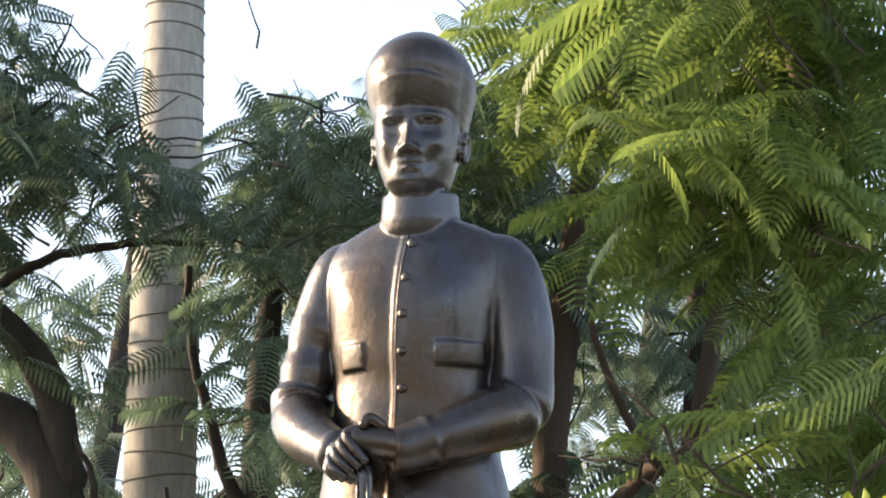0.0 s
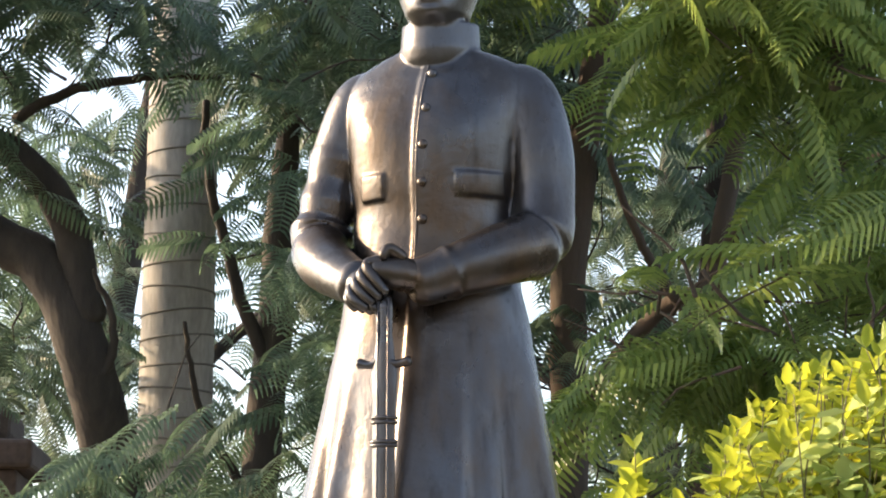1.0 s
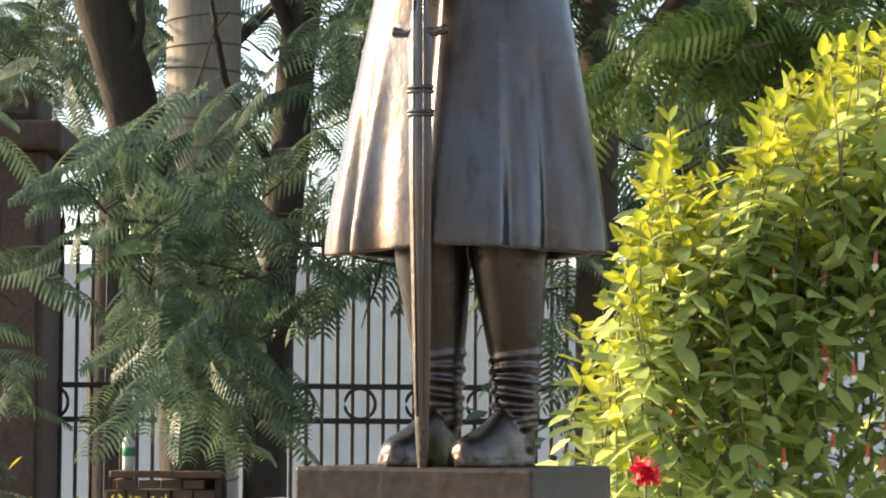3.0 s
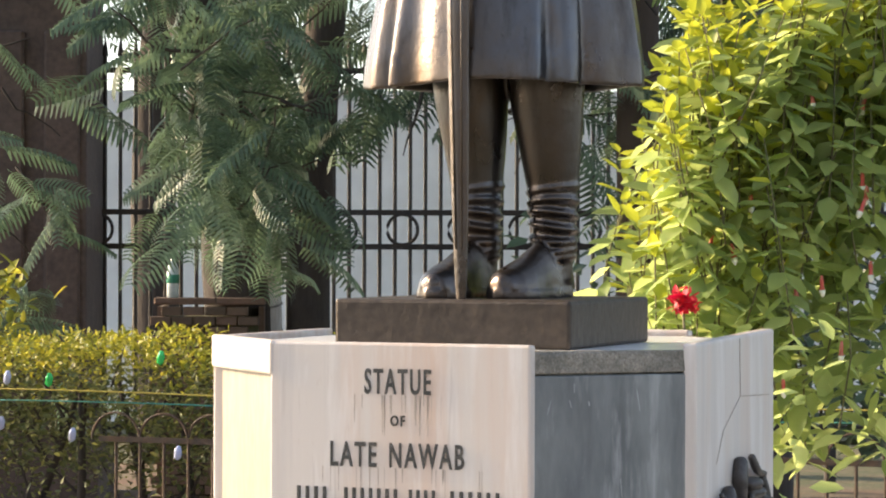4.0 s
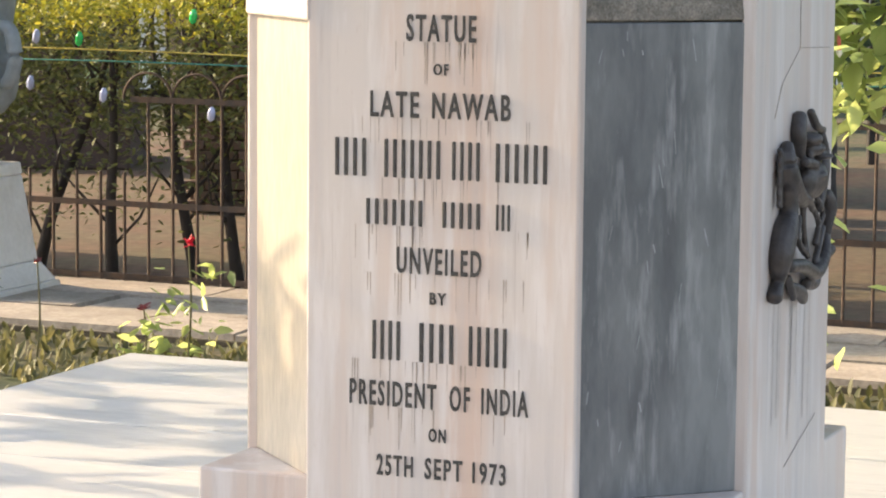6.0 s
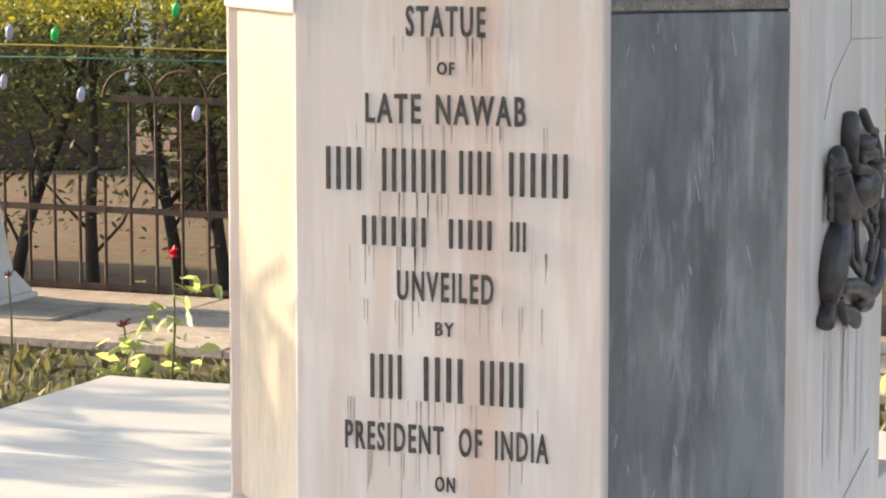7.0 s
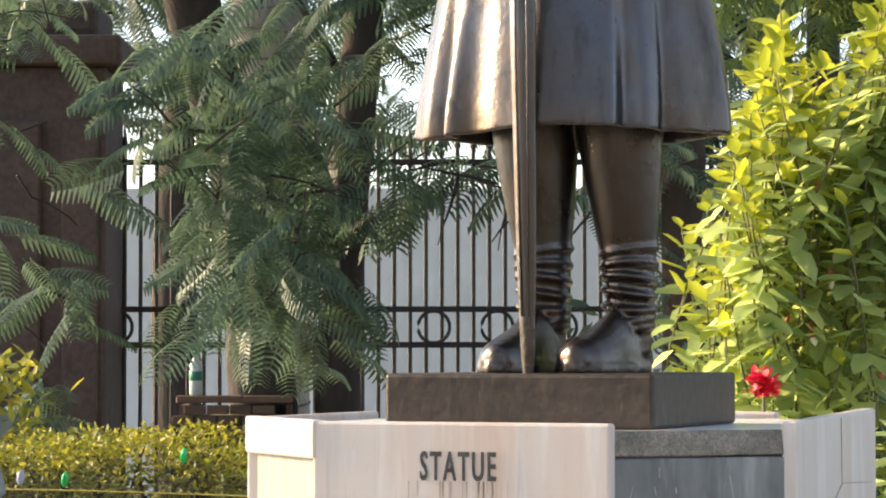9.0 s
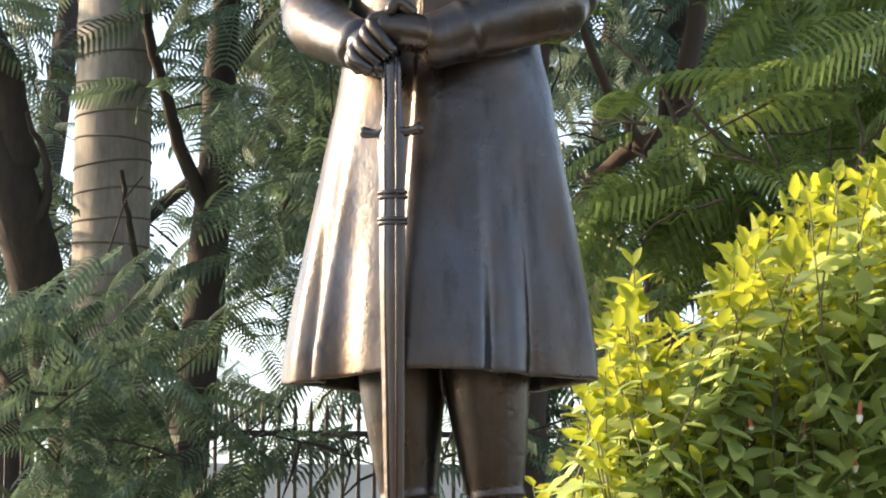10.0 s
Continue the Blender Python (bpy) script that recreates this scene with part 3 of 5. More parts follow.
p, r = curve_pts([(0.085, 0.222, 2.672, 0.014), (0.062, 0.200, 2.690, 0.014), (0.050, 0.190, 2.672, 0.011)], 10)
st.tube(p, r, 12)

# sword in its scabbard
XS, YS = 0.046, 0.212
tt = np.linspace(0, 2 * np.pi, 24, endpoint=False)


def blade(rows):
    st.grid(np.array([[(cx + a * math.cos(u) * (1 + 0.10 * math.cos(4 * u)), cy + b * math.sin(u), z) for u in tt] for z, cx, cy, a, b in rows]))


blade([(2.585, XS, YS, 0.001, 0.001), (2.584, XS, YS, 0.018, 0.014), (2.56, XS, YS, 0.019, 0.014), (2.50, XS + 0.002, YS, 0.017, 0.013), (2.455, XS + 0.002, YS, 0.022, 0.016), (2.42, XS + 0.002, YS, 0.029, 0.016),
       (2.34, XS + 0.003, YS, 0.025, 0.014), (2.30, XS + 0.003, YS, 0.025, 0.014), (2.10, XS + 0.006, YS - 0.002, 0.024, 0.013), (1.95, XS + 0.009, YS - 0.004, 0.022, 0.012), (1.70, XS + 0.014, YS - 0.008, 0.018, 0.010), (1.52, XS + 0.018, YS - 0.010, 0.013, 0.009), (1.488, XS + 0.018, YS - 0.010, 0.010, 0.008)])
for z in (2.315, 2.305, 2.262, 2.254):
    st.tube([(XS + 0.004 + 0.027 * math.cos(u), YS + 0.016 * math.sin(u), z) for u in np.linspace(0, 2 * np.pi, 25)], [0.0045] * 25, 8, False)
p, r = curve_pts([(XS - 0.058, YS, 2.438, 0.012), (XS - 0.03, YS, 2.434, 0.009), (XS, YS, 2.445, 0.014), (XS + 0.03, YS, 2.434, 0.009), (XS + 0.060, YS, 2.440, 0.012)], 20)
st.tube(p, r, 12)
for dx in (-0.012, 0.012):
    st.tube([(XS + dx + 0.003, YS - 0.013, 2.58), (XS + dx + 0.006, YS - 0.012, 2.1), (XS + dx * 0.6 + 0.016, YS - 0.020, 1.6)], [0.003, 0.003, 0.002], 6)


fine_st, st = st, body_st


# legs, wrapped gaiters and boots
def leg(cx, cy, toe):
    p, r = curve_pts([(cx, cy, 2.06, 0.092), (cx + 0.004, cy, 1.95, 0.086), (cx + 0.012, cy + 0.005, 1.82, 0.070), (cx + 0.016, cy + 0.01, 1.70, 0.054), (cx + 0.016, cy + 0.012, 1.60, 0.047), (cx + 0.014, cy + 0.01, 1.53, 0.046)], 50)
    st.tube(p, r, 32)
    for k, z in enumerate((1.735, 1.705, 1.678, 1.650, 1.622, 1.598, 1.575)):
        rr = 0.056 - 0.004 * k / 3
        u = np.linspace(0, 2 * np.pi, 33)
        st.tube(np.stack([cx + 0.016 + rr * np.sin(u), cy + 0.011 - rr * 1.05 * np.cos(u), z + 0.008 * np.sin(u + k)], 1), [0.0075] * 33, 8, False)
    # boot: sections from heel to toe
    tx, ty = toe
    hx, hy = cx + 0.018, cy + 0.075
    rows = []
    for f, w, h in ((0, 0.010, 0.02), (0.02, 0.034, 0.055), (0.12, 0.042, 0.10), (0.30, 0.044, 0.115), (0.45, 0.045, 0.098), (0.60, 0.052, 0.075), (0.75, 0.056, 0.060), (0.88, 0.050, 0.048), (0.97, 0.030, 0.035), (1.0, 0.006, 0.02)):
        ox, oy = hx + (tx - hx) * f, hy + (ty - hy) * f
        L = math.hypot(tx - hx, ty - hy)
        nx, ny = -(ty - hy) / L, (tx - hx) / L
        u = np.linspace(0, 2 * np.pi, 28, endpoint=False)
        rows.append(np.stack([ox + nx * w * np.cos(u), oy + ny * w * np.cos(u), 1.502 + np.maximum(np.sin(u), -0.02) * h + 0.008], 1))
    st.grid(np.array(rows))
    # sole
    for zb, zt, k in ((1.489, 1.507, 1.10),):
        ring = lambda z, kk: np.array([(hx + (tx - hx) * f + sgn * (-(ty - hy)) / L * w * kk, hy + (ty - hy) * f + sgn * (tx - hx) / L * w * kk, z)
                                       for sgn, seq in ((1, ((0.0, 0.022), (0.12, 0.040), (0.35, 0.042), (0.55, 0.048), (0.75, 0.056), (0.9, 0.046), (1.01, 0.012))), (-1, ((1.01, 0.012), (0.9, 0.046), (0.75, 0.056), (0.55, 0.048), (0.35, 0.042), (0.12, 0.040), (0.0, 0.022)))) for f, w in seq])
        st.grid(np.stack([ring(zb, k), ring(zt, k), ring(zt + 0.002, k * 0.8)]))


leg(-0.034, 0.50, (-0.020, 0.235))
leg(0.142, 0.52, (0.125, 0.275))

main_st, st = st, Soup()
# head
HX, HY = 0.066, 0.475
FACE = [(3.175, 0.060, 0.030, 0.06), (3.215, 0.062, 0.044, 0.065), (3.238, 0.056, 0.082, 0.075), (3.265, 0.070, 0.104, 0.085), (3.32, 0.087, 0.108, 0.095), (3.38, 0.096, 0.107, 0.102), (3.44, 0.098, 0.106, 0.105), (3.50, 0.096, 0.102, 0.105), (3.56, 0.07, 0.075, 0.09)]
zh = np.linspace(3.175, 3.56, 130)  # before the face is shortened
q = interp(zh, FACE)
ta = np.linspace(-np.pi, np.pi, 200, endpoint=False)
A, Z = np.meshgrid(ta, zh)
gs = lambda a, c, w: np.exp(-((a - c) / w) ** 2)
sym = lambda c, w: gs(A, c, w) + gs(A, -c, w)
ell = np.where(np.cos(A) > 0, q[:, 1][:, None], q[:, 2][:, None])
f = np.zeros_like(A)
nose_h = np.interp(Z, [3.322, 3.330, 3.345, 3.37, 3.405, 3.425], [0, 0.012, 0.034, 0.024, 0.010, 0.002])
nose_w = np.interp(Z, [3.33, 3.345, 3.38, 3.42], [0.20, 0.17, 0.12, 0.10])
f += nose_h * np.exp(-(A / nose_w) ** 2)
f += 0.013 * sym(0.19, 0.08) * gs(Z, 3.338, 0.010)
f -= 0.020 * sym(0.40, 0.21) * gs(Z, 3.402, 0.019)
f += 0.009 * sym(0.41, 0.15) * gs(Z, 3.400, 0.010)
f += 0.012 * sym(0.42, 0.26) * gs(Z, 3.431, 0.011)
f += 0.007 * sym(0.62, 0.20) * gs(Z, 3.362, 0.022)
f -= 0.007 * sym(0.55, 0.15) * gs(Z, 3.310, 0.022)
f += 0.009 * gs(A, 0, 0.24) * gs(Z, 3.311, 0.006) + 0.010 * gs(A, 0, 0.20) * gs(Z, 3.294, 0.007) - 0.007 * gs(A, 0, 0.26) * gs(Z, 3.3025, 0.003)
f -= 0.004 * gs(A, 0, 0.2) * gs(Z, 3.278, 0.007)
f += 0.006 * gs(A, 0, 0.32) * gs(Z, 3.258, 0.018)
f -= 0.004 * gs(A, 0, 0.05) * gs(Z, 3.322, 0.005)
rx = q[:, 0][:, None]
# squarer face than an ellipse
sq = 1 + 0.05 * np.sin(2 * A) ** 2 * (np.cos(A) > 0)
st.grid(np.stack([HX + (rx * sq + f * 0.9) * np.sin(A), HY - (ell * sq + f) * np.cos(A), Z], -1))
for sg in (-1, 1):
    u = np.linspace(0, 2 * np.pi, 25)
    st.tube(np.stack([HX + sg * (0.104 + 0.010 * np.cos(u) * 0.3), HY + 0.012 + 0.016 * np.cos(u), 3.372 + 0.033 * np.sin(u)], 1), 0.0075 + 0.002 * np.sin(u), 10, False)
    st.ball((HX + sg * 0.100, HY + 0.014, 3.372), (0.008, 0.014, 0.028), 8)
    st.ball((HX + sg * 0.105, HY + 0.004, 3.337), (0.008, 0.010, 0.012), 8)

for k in range(len(st.V)):
    v = st.V[k]
    v[:, 2] = 3.468 - (3.468 - v[:, 2]) * np.where(v[:, 2] < 3.468, 0.92, 1.0)
    v[:, 0] = HX + (v[:, 0] - HX) * 1.06
# turban: flaring band with a domed top
TUR = [(0.0, 0.106, 0.114), (0.12, 0.113, 0.121), (0.25, 0.122, 0.128), (0.40, 0.131, 0.136), (0.50, 0.132, 0.137), (0.60, 0.122, 0.128), (0.71, 0.103, 0.109), (0.83, 0.073, 0.078), (0.93, 0.041, 0.044), (1.0, 0.002, 0.002)]
tv = np.linspace(0, 1, 70)
qt = interp(tv, TUR)
A, TV = np.meshgrid(ta, tv)
low = 3.468 - 0.105 * (0.5 - 0.5 * np.cos(A)) ** 0.85
topz = 3.668
zt = low + (topz - low) * np.interp(TV, [0, 0.30, 0.43, 0.56, 0.69, 0.81, 0.91, 0.97, 1], [0, 0.30, 0.45, 0.61, 0.76, 0.87, 0.95, 0.987, 1.0]) - 0.022 * np.sin(A) * TV * (1 - TV)
wr = 1 + 0.010 * np.sin(9 * TV + 1.5 * np.sin(A)) * (TV < 0.8) + 0.014 * (TV < 0.34 - 0.10 * A * A) * (np.abs(A) < 0.75) - 0.04 * np.exp(-((A - 1.15) / 0.16) ** 2) * np.exp(-((TV - 0.35) / 0.25) ** 2)
peak = 0.006 * gs(A, 0, 0.75) * (TV < 0.34)
tx_ = HX + 0.002 + (qt[:, 0][:, None] * wr + peak) * np.sin(A)
ty_ = HY + 0.008 - (qt[:, 1][:, None] * wr + peak) * np.cos(A)
TP = np.stack([tx_, ty_, zt], -1)
st.grid(TP)
lip = TP[0].copy()
lip[:, 0] = HX + (lip[:, 0] - HX) * 0.80
lip[:, 1] = HY + (lip[:, 1] - HY) * 0.80
lip[:, 2] += 0.01
st.grid(np.stack([lip, TP[0]]))
TURN = radians(9)
for V, F in zip(st.V, st.F):
    W = V - (HX, HY, 0)
    V2 = np.stack([W[:, 0] * math.cos(TURN) - W[:, 1] * math.sin(TURN) + HX, W[:, 0] * math.sin(TURN) + W[:, 1] * math.cos(TURN) + HY, W[:, 2]], 1)
    main_st.add(V2, F - F.min())
st = main_st


def cast_mesh(soup, voxel):
    """Fuses the forms into one continuous cast surface."""
    me = soup.mesh("cast")
    bm = bmesh.new()
    bm.from_mesh(me)
    bmesh.ops.remove_doubles(bm, verts=bm.verts[:], dist=0.0002)
    bmesh.ops.holes_fill(bm, edges=[e for e in bm.edges if e.is_boundary], sides=0)
    bmesh.ops.triangulate(bm, faces=[p for p in bm.faces if len(p.verts) > 4])
    bm.to_mesh(me)
    bm.free()
    tmp = new("tmp", me)
    rm = tmp.modifiers.new("fuse", "REMESH")
    rm.mode = "VOXEL"
    rm.voxel_size = voxel
    sm = tmp.modifiers.new("soften", "SMOOTH")
    sm.factor, sm.iterations = 0.5, 2
    bpy.context.view_layer.update()
    out = bpy.data.meshes.new_from_object(tmp.evaluated_get(bpy.context.evaluated_depsgraph_get()))
    bpy.data.objects.remove(tmp)
    V = np.empty(len(out.vertices) * 3, np.float32)
    out.vertices.foreach_get("co", V)
    F = np.array([p.vertices[:] for p in out.polygons if len(p.vertices) == 4])
    return V.reshape(-1, 3), F


whole = Soup()
whole.add(*cast_mesh(st, 0.0045))
for V, F in zip(fine_st.V, fine_st.F):
    whole.add(V, F - F.min())
st = whole
# seam and buttons
ps = [(SX + 0.012 - 0.012 * (3.17 - z), 0, z) for z in np.linspace(2.62, 3.165, 40)]
ps = [(x, front_y(x, z) - 0.005, z) for x, _, z in ps]
st.tube(ps, [0.0035] * 40, 6)
for z in (3.133, 3.045, 2.957, 2.870, 2.785):
    x = SX + 0.026 - 0.012 * (3.17 - z)
    st.ball((x, front_y(x, z) - 0.006, z), (0.012, 0.007, 0.012), 8)


statue = tagged(obj("statue", st.mesh("statue"), M_BRONZE), "weathered bronze statue in a long buttoned coat, hands on a sword", "statue")

# ---- cast emblem on the side panel ----
em = Soup()


def cast_form(*rows, n=18):
    """A rounded form of the crest: rows of (across, down, radius, stand-off), in thousandths of its height."""
    k = 0.43 / 1000
    ctl = [(R8 + 0.010 + o * k, 0.338 + a * 0.00142, 1.146 - d * k, r * k * 1.12) for a, d, r, o in rows]
    p, r = curve_pts(ctl, n)
    em.tube(p, r, 12)


def cast_boss(a, d, ra, rd, o=0, rx=0.028):
    k = 0.43 / 1000
    em.ball((R8 + 0.008 + o * k, 0.338 + a * 0.00142, 1.146 - d * k), (rx, ra * 0.0013, rd * k), 14)


# the rearing supporter: neck with a ridged mane, body, haunch and foot
cast_form((95, 170, 30, 10), (85, 255, 48, 20), (98, 350, 54, 25), (150, 445, 44, 25), (195, 475, 18, 30))
cast_form((102, 380, 50, 10), (104, 505, 44, 20), (78, 600, 64, 20), (58, 725, 58, 20), (66, 820, 34, 10))
cast_form((66, 820, 28, 10), (44, 905, 40, 10))
for d in range(185, 460, 26):
    cast_form((70 - 8 * ((d % 52) > 26), d, 13, 5), (58, d + 12, 12, 8), (72, d + 22, 10, 10), n=6)
cast_form((160, 270, 24, 40), (205, 292, 20, 55), (212, 330, 17, 45))
cast_form((120, 400, 22, 45), (175, 470, 18, 60), (205, 520, 15, 45))
# crest over the helm
cast_form((165, 42, 36, 5), (152, 140, 38, 15), (165, 225, 30, 10))
cast_form((222, 32, 20, 10), (240, 98, 22, 20), (266, 125, 18, 15), (300, 140, 16, 10))
cast_boss(205, 165, 30, 36, 30)
cast_boss(222, 215, 34, 30, 30)
cast_form((190, 240, 16, 35), (235, 232, 18, 45), (270, 250, 16, 35))
cast_boss(255, 262, 26, 18, 45)
# shield
cast_boss(232, 375, 62, 100, 20, 0.030)
cast_boss(225, 350, 24, 26, 60, 0.020)
# the second supporter
cast_form((290, 165, 24, 5), (300, 250, 28, 15), (292, 350, 36, 15), (288, 450, 28, 15), (270, 540, 22, 20))
cast_form((335, 480, 32, 0), (350, 550, 36, 10), (338, 650, 24, 10), (332, 745, 18, 5))
cast_form((365, 775, 28, 5), (340, 795, 22, 10), (300, 825, 20, 10))
# hanging mantling
for rows in (((175, 500, 16, 25), (178, 610, 13, 30), (190, 740, 19, 30)), ((215, 490, 14, 25), (255, 600, 15, 35), (245, 710, 18, 30)), ((160, 540, 14, 20), (148, 660, 16, 30), (205, 755, 16, 30)),
             ((255, 470, 14, 20), (285, 560, 15, 30), (262, 640, 14, 25)), ((300, 640, 20, 15), (270, 730, 18, 25), (250, 800, 16, 25))):
    cast_form(*rows)
# ribbon and foot
cast_form((95, 765, 30, 35), (165, 790, 33, 45), (235, 850, 33, 45), (285, 790, 33, 40), (312, 690, 24, 25), n=26)
cast_form((130, 880, 24, 10), (180, 930, 34, 15), (205, 980, 22, 10))
cast_form((115, 830, 20, 10), (130, 900, 20, 15), (150, 950, 16, 10))
cast_form((215, 900, 26, 10), (265, 915, 28, 10), (290, 860, 18, 10))
fused = Soup()
fused.add(*cast_mesh(em, 0.0035))
tagged(obj("wall_emblem", fused.mesh("wall_emblem"), M_EMBLEM), "dark cast metal crest in relief fixed to the marble", "emblem")

# ---- tall iron fence ----
fence = thing("iron_fence", "tall black iron fence with upright bars and ring frieze", "fence", sdz(0, 18))
fence.rotation_euler = (0, 0, AX)
bm = bmesh.new()
bmesh.ops.create_cone(bm, cap_ends=True, segments=8, radius1=0.013, radius2=0.013, depth=2.45, matrix=Matrix.Translation((0, 0, 1.575)))
bmesh.ops.create_cone(bm, cap_ends=True, segments=8, radius1=0.022, radius2=0.001, depth=0.14, matrix=Matrix.Translation((0, 0, 2.87)))
bar0 = part("bar", bm, M_IRON, fence)
S0, STEP = -2.26, 0.098
bar0.location = (S0, 0, 0)
for i in range(1, 62):
    o = obj("bar", bar0.data, None, fence)
    o.location = (S0 + i * STEP, 0, 0)
for z in (0.42, 1.58, 1.80, 2.71):
    part("rail", box_bm(-2.3, 3.8, -0.02, 0.02, z - 0.018, z + 0.018, 0.004), M_IRON, fence)
rg = Soup()
u = np.linspace(0, 2 * np.pi, 25)
rg.tube(np.stack([0.098 * np.cos(u), 0 * u - 0.012, 1.69 + 0.098 * np.sin(u)], 1), [0.011] * 25, 8, False)
rme = rg.mesh("ring")
for i in range(15):
    o = obj("ring", rme, M_IRON, fence)
    o.location = (S0 + STEP * (1.5 + 4 * i), 0, 0)
for x in (-2.29, 2.6):
    part("post", box_bm(x - 0.035, x + 0.035, -0.05, 0.03, 0, 2.95, 0.006), M_IRON, fence)

# gate pillar of dark stone
pil = thing("gate_pillar", "massive dark stone gate pillar with a moulded cap", "pillar", sdz(-2.64, 17.6))
pil.rotation_euler = (0, 0, AX)
part("shaft", box_bm(-0.56, 0.56, -0.45, 0.45, 0, 3.22, 0.02, 2), M_PILLAR, pil)
part("panel", box_bm(-0.30, 0.18, -0.50, -0.44, 0.3, 2.9, 0.015), M_PILLAR, pil)
part("panel", box_bm(0.30, 0.52, -0.48, -0.44, 0.3, 2.9, 0.015), M_PILLAR, pil)
part("cap", box_bm(-0.66, 0.66, -0.55, 0.55, 3.22, 3.40, 0.03, 2), M_PILLAR, pil)
part("cap_block", box_bm(-0.50, 0.50, -0.40, 0.40, 3.40, 3.62, 0.05, 2), M_PILLAR, pil)
part("base", box_bm(-0.64, 0.64, -0.53, 0.53, 0, 0.35, 0.02), M_PILLAR, pil)

# brick box round the foot of the palm
pb = thing("brick_planter", "square brown brick planter box at the foot of the palm", "planter", sdz(-1.13, 14.7))
pb.rotation_euler = (0, 0, AX)
part("fill", box_bm(-0.25, 0.25, 0.0, 0.34, 0, 1.22), M_GROUND, pb, "dark earth")
bl, bh = 0.115, 0.052
bme = None
rs = random.Random(4)
for row in range(24):
    for k in range(5):
        x = -0.28 + (k + (0.5 if row % 2 else 0)) * bl - 0.03
        if x + bl > 0.30:
            continue
        if bme is None:
            b = box_bm(0, bl - 0.008, -0.07, 0.0, 0, bh - 0.008, 0.003)
            o = part("brick", b, M_BRICK, pb)
            bme = o.data
        else:
            o = obj("brick", bme, None, pb)
        o.location = (x, rs.uniform(-0.006, 0.006), row * bh + 0.03)
for x0, x1 in ((-0.28, -0.252), (0.252, 0.28)):
    part("side", box_bm(x0, x1, 0.005, 0.38, 0, 1.27), M_BRICK, pb)
part("coping", box_bm(-0.29, 0.29, -0.08, 0.02, 1.282, 1.318, 0.006), M_BRICK, pb)

bt = thing("plastic_bottle", "small clear plastic bottle with a green label", "bottle", sdz(-1.325, 14.67, 1.318))
b = Soup()
uu = np.linspace(0, 2 * np.pi, 20, endpoint=False)
b.grid(np.array([[(r * math.cos(a), r * math.sin(a), z) for a in uu] for z, r in ((0, 0.001), (0, 0.03), (0.01, 0.033), (0.15, 0.033), (0.19, 0.014), (0.21, 0.013), (0.212, 0.001))]))
obj("body", b.mesh("body"), M_PLASTIC, bt)
b = Soup()
b.grid(np.array([[(r * math.cos(a), r * math.sin(a), z) for a in uu] for z, r in ((0.075, 0.0335), (0.076, 0.0345), (0.12, 0.0345), (0.121, 0.0335))]))
obj("label_band", b.mesh("label_band"), M_LABEL, bt, "green paper label")
b = Soup()
b.grid(np.array([[(r * math.cos(a), r * math.sin(a), z) for a in uu] for z, r in ((0.205, 0.015), (0.225, 0.015), (0.226, 0.001))]))
obj("cap", b.mesh("cap"), M_LABEL, bt)

# ---- palm ----
palm = thing("palm_tree", "tall royal palm with smooth grey ringed trunk", "tree", sdz(-1.02, 15.6))
p, r = curve_pts([(0, 0, 0, 0.245), (0, 0, 1.5, 0.213), (0.0, 0, 3.0, 0.210), (0, 0, 4.2, 0.204), (0.0, 0, 5.5, 0.193), (0, 0, 7.0, 0.165), (0.0, 0, 9.0, 0.15)], 120)
s = Soup()
r = r * (1 + 0.006 * np.sin(np.arange(120) * 1.7))
s.tube(p, r, 40)
obj("trunk", s.mesh("trunk"), M_PALM, palm, "pale grey trunk")
rs = random.Random(11)
z = 0.5
while z < 8.8:
    rr = float(np.interp(z, p[:, 2], r)) + 0.001
    s = Soup()
    u = np.linspace(0, 2 * np.pi, 41)
    ph = rs.uniform(0, 6.28)
    tl = rs.uniform(0.01, 0.03)
    s.tube(np.stack([rr * np.cos(u), rr * np.sin(u), z + tl * np.sin(u + ph)], 1), [0.0065] * 41, 6, False)
    obj("leaf_scar", s.mesh("leaf_scar"), M_PALMRING, palm)
    z += rs.uniform(0.125, 0.165)

# ---- trees with feathery leaves ----
RNG = np.random.default_rng(7)


def frond_template(n=14):
    """A twice-feathered leaf along +x, length 1: a stalk and pairs of narrow leaflets."""
    V, F = [], []

    def quad(a, b, c, d):
        k = len(V)
        V.extend([a, b, c, d])
        F.append((k, k + 1, k + 2, k + 3))
    dr = lambda x: -0.22 * x * x
    for i in range(6):
        x0, x1 = i / 6, (i + 1) / 6
        quad((x0, -0.006, dr(x0)), (x1, -0.005, dr(x1)), (x1, 0.005, dr(x1)), (x0, 0.006, dr(x0)))
    for i in range(n):
        x = 0.16 + 0.84 * i / (n - 1)
        L = 0.31 * math.sin(math.pi * (0.20 + 0.66 * i / (n - 1))) ** 0.8
        w = 0.027
        for sg in (-1, 1):
            dx, dy = 0.42, 0.9 * sg
            z0 = dr(x)
            zm, ze = z0 - 0.005, z0 - 0.05 - 0.30 * L
            mx, my = x + dx * L * 0.5, dy * L * 0.5
            ex, ey = x + dx * L * 0.95, dy * L
            quad((x - w * 0.5, 0, z0), (x + w * 0.5, 0, z0), (mx + w, my, zm), (mx - w, my, zm))
            quad((mx - w, my, zm), (mx + w, my, zm), (ex + w * 0.25, ey, ze), (ex - w * 0.25, ey, ze))
    return np.array(V), np.array(F)


FV, FF = frond_template()


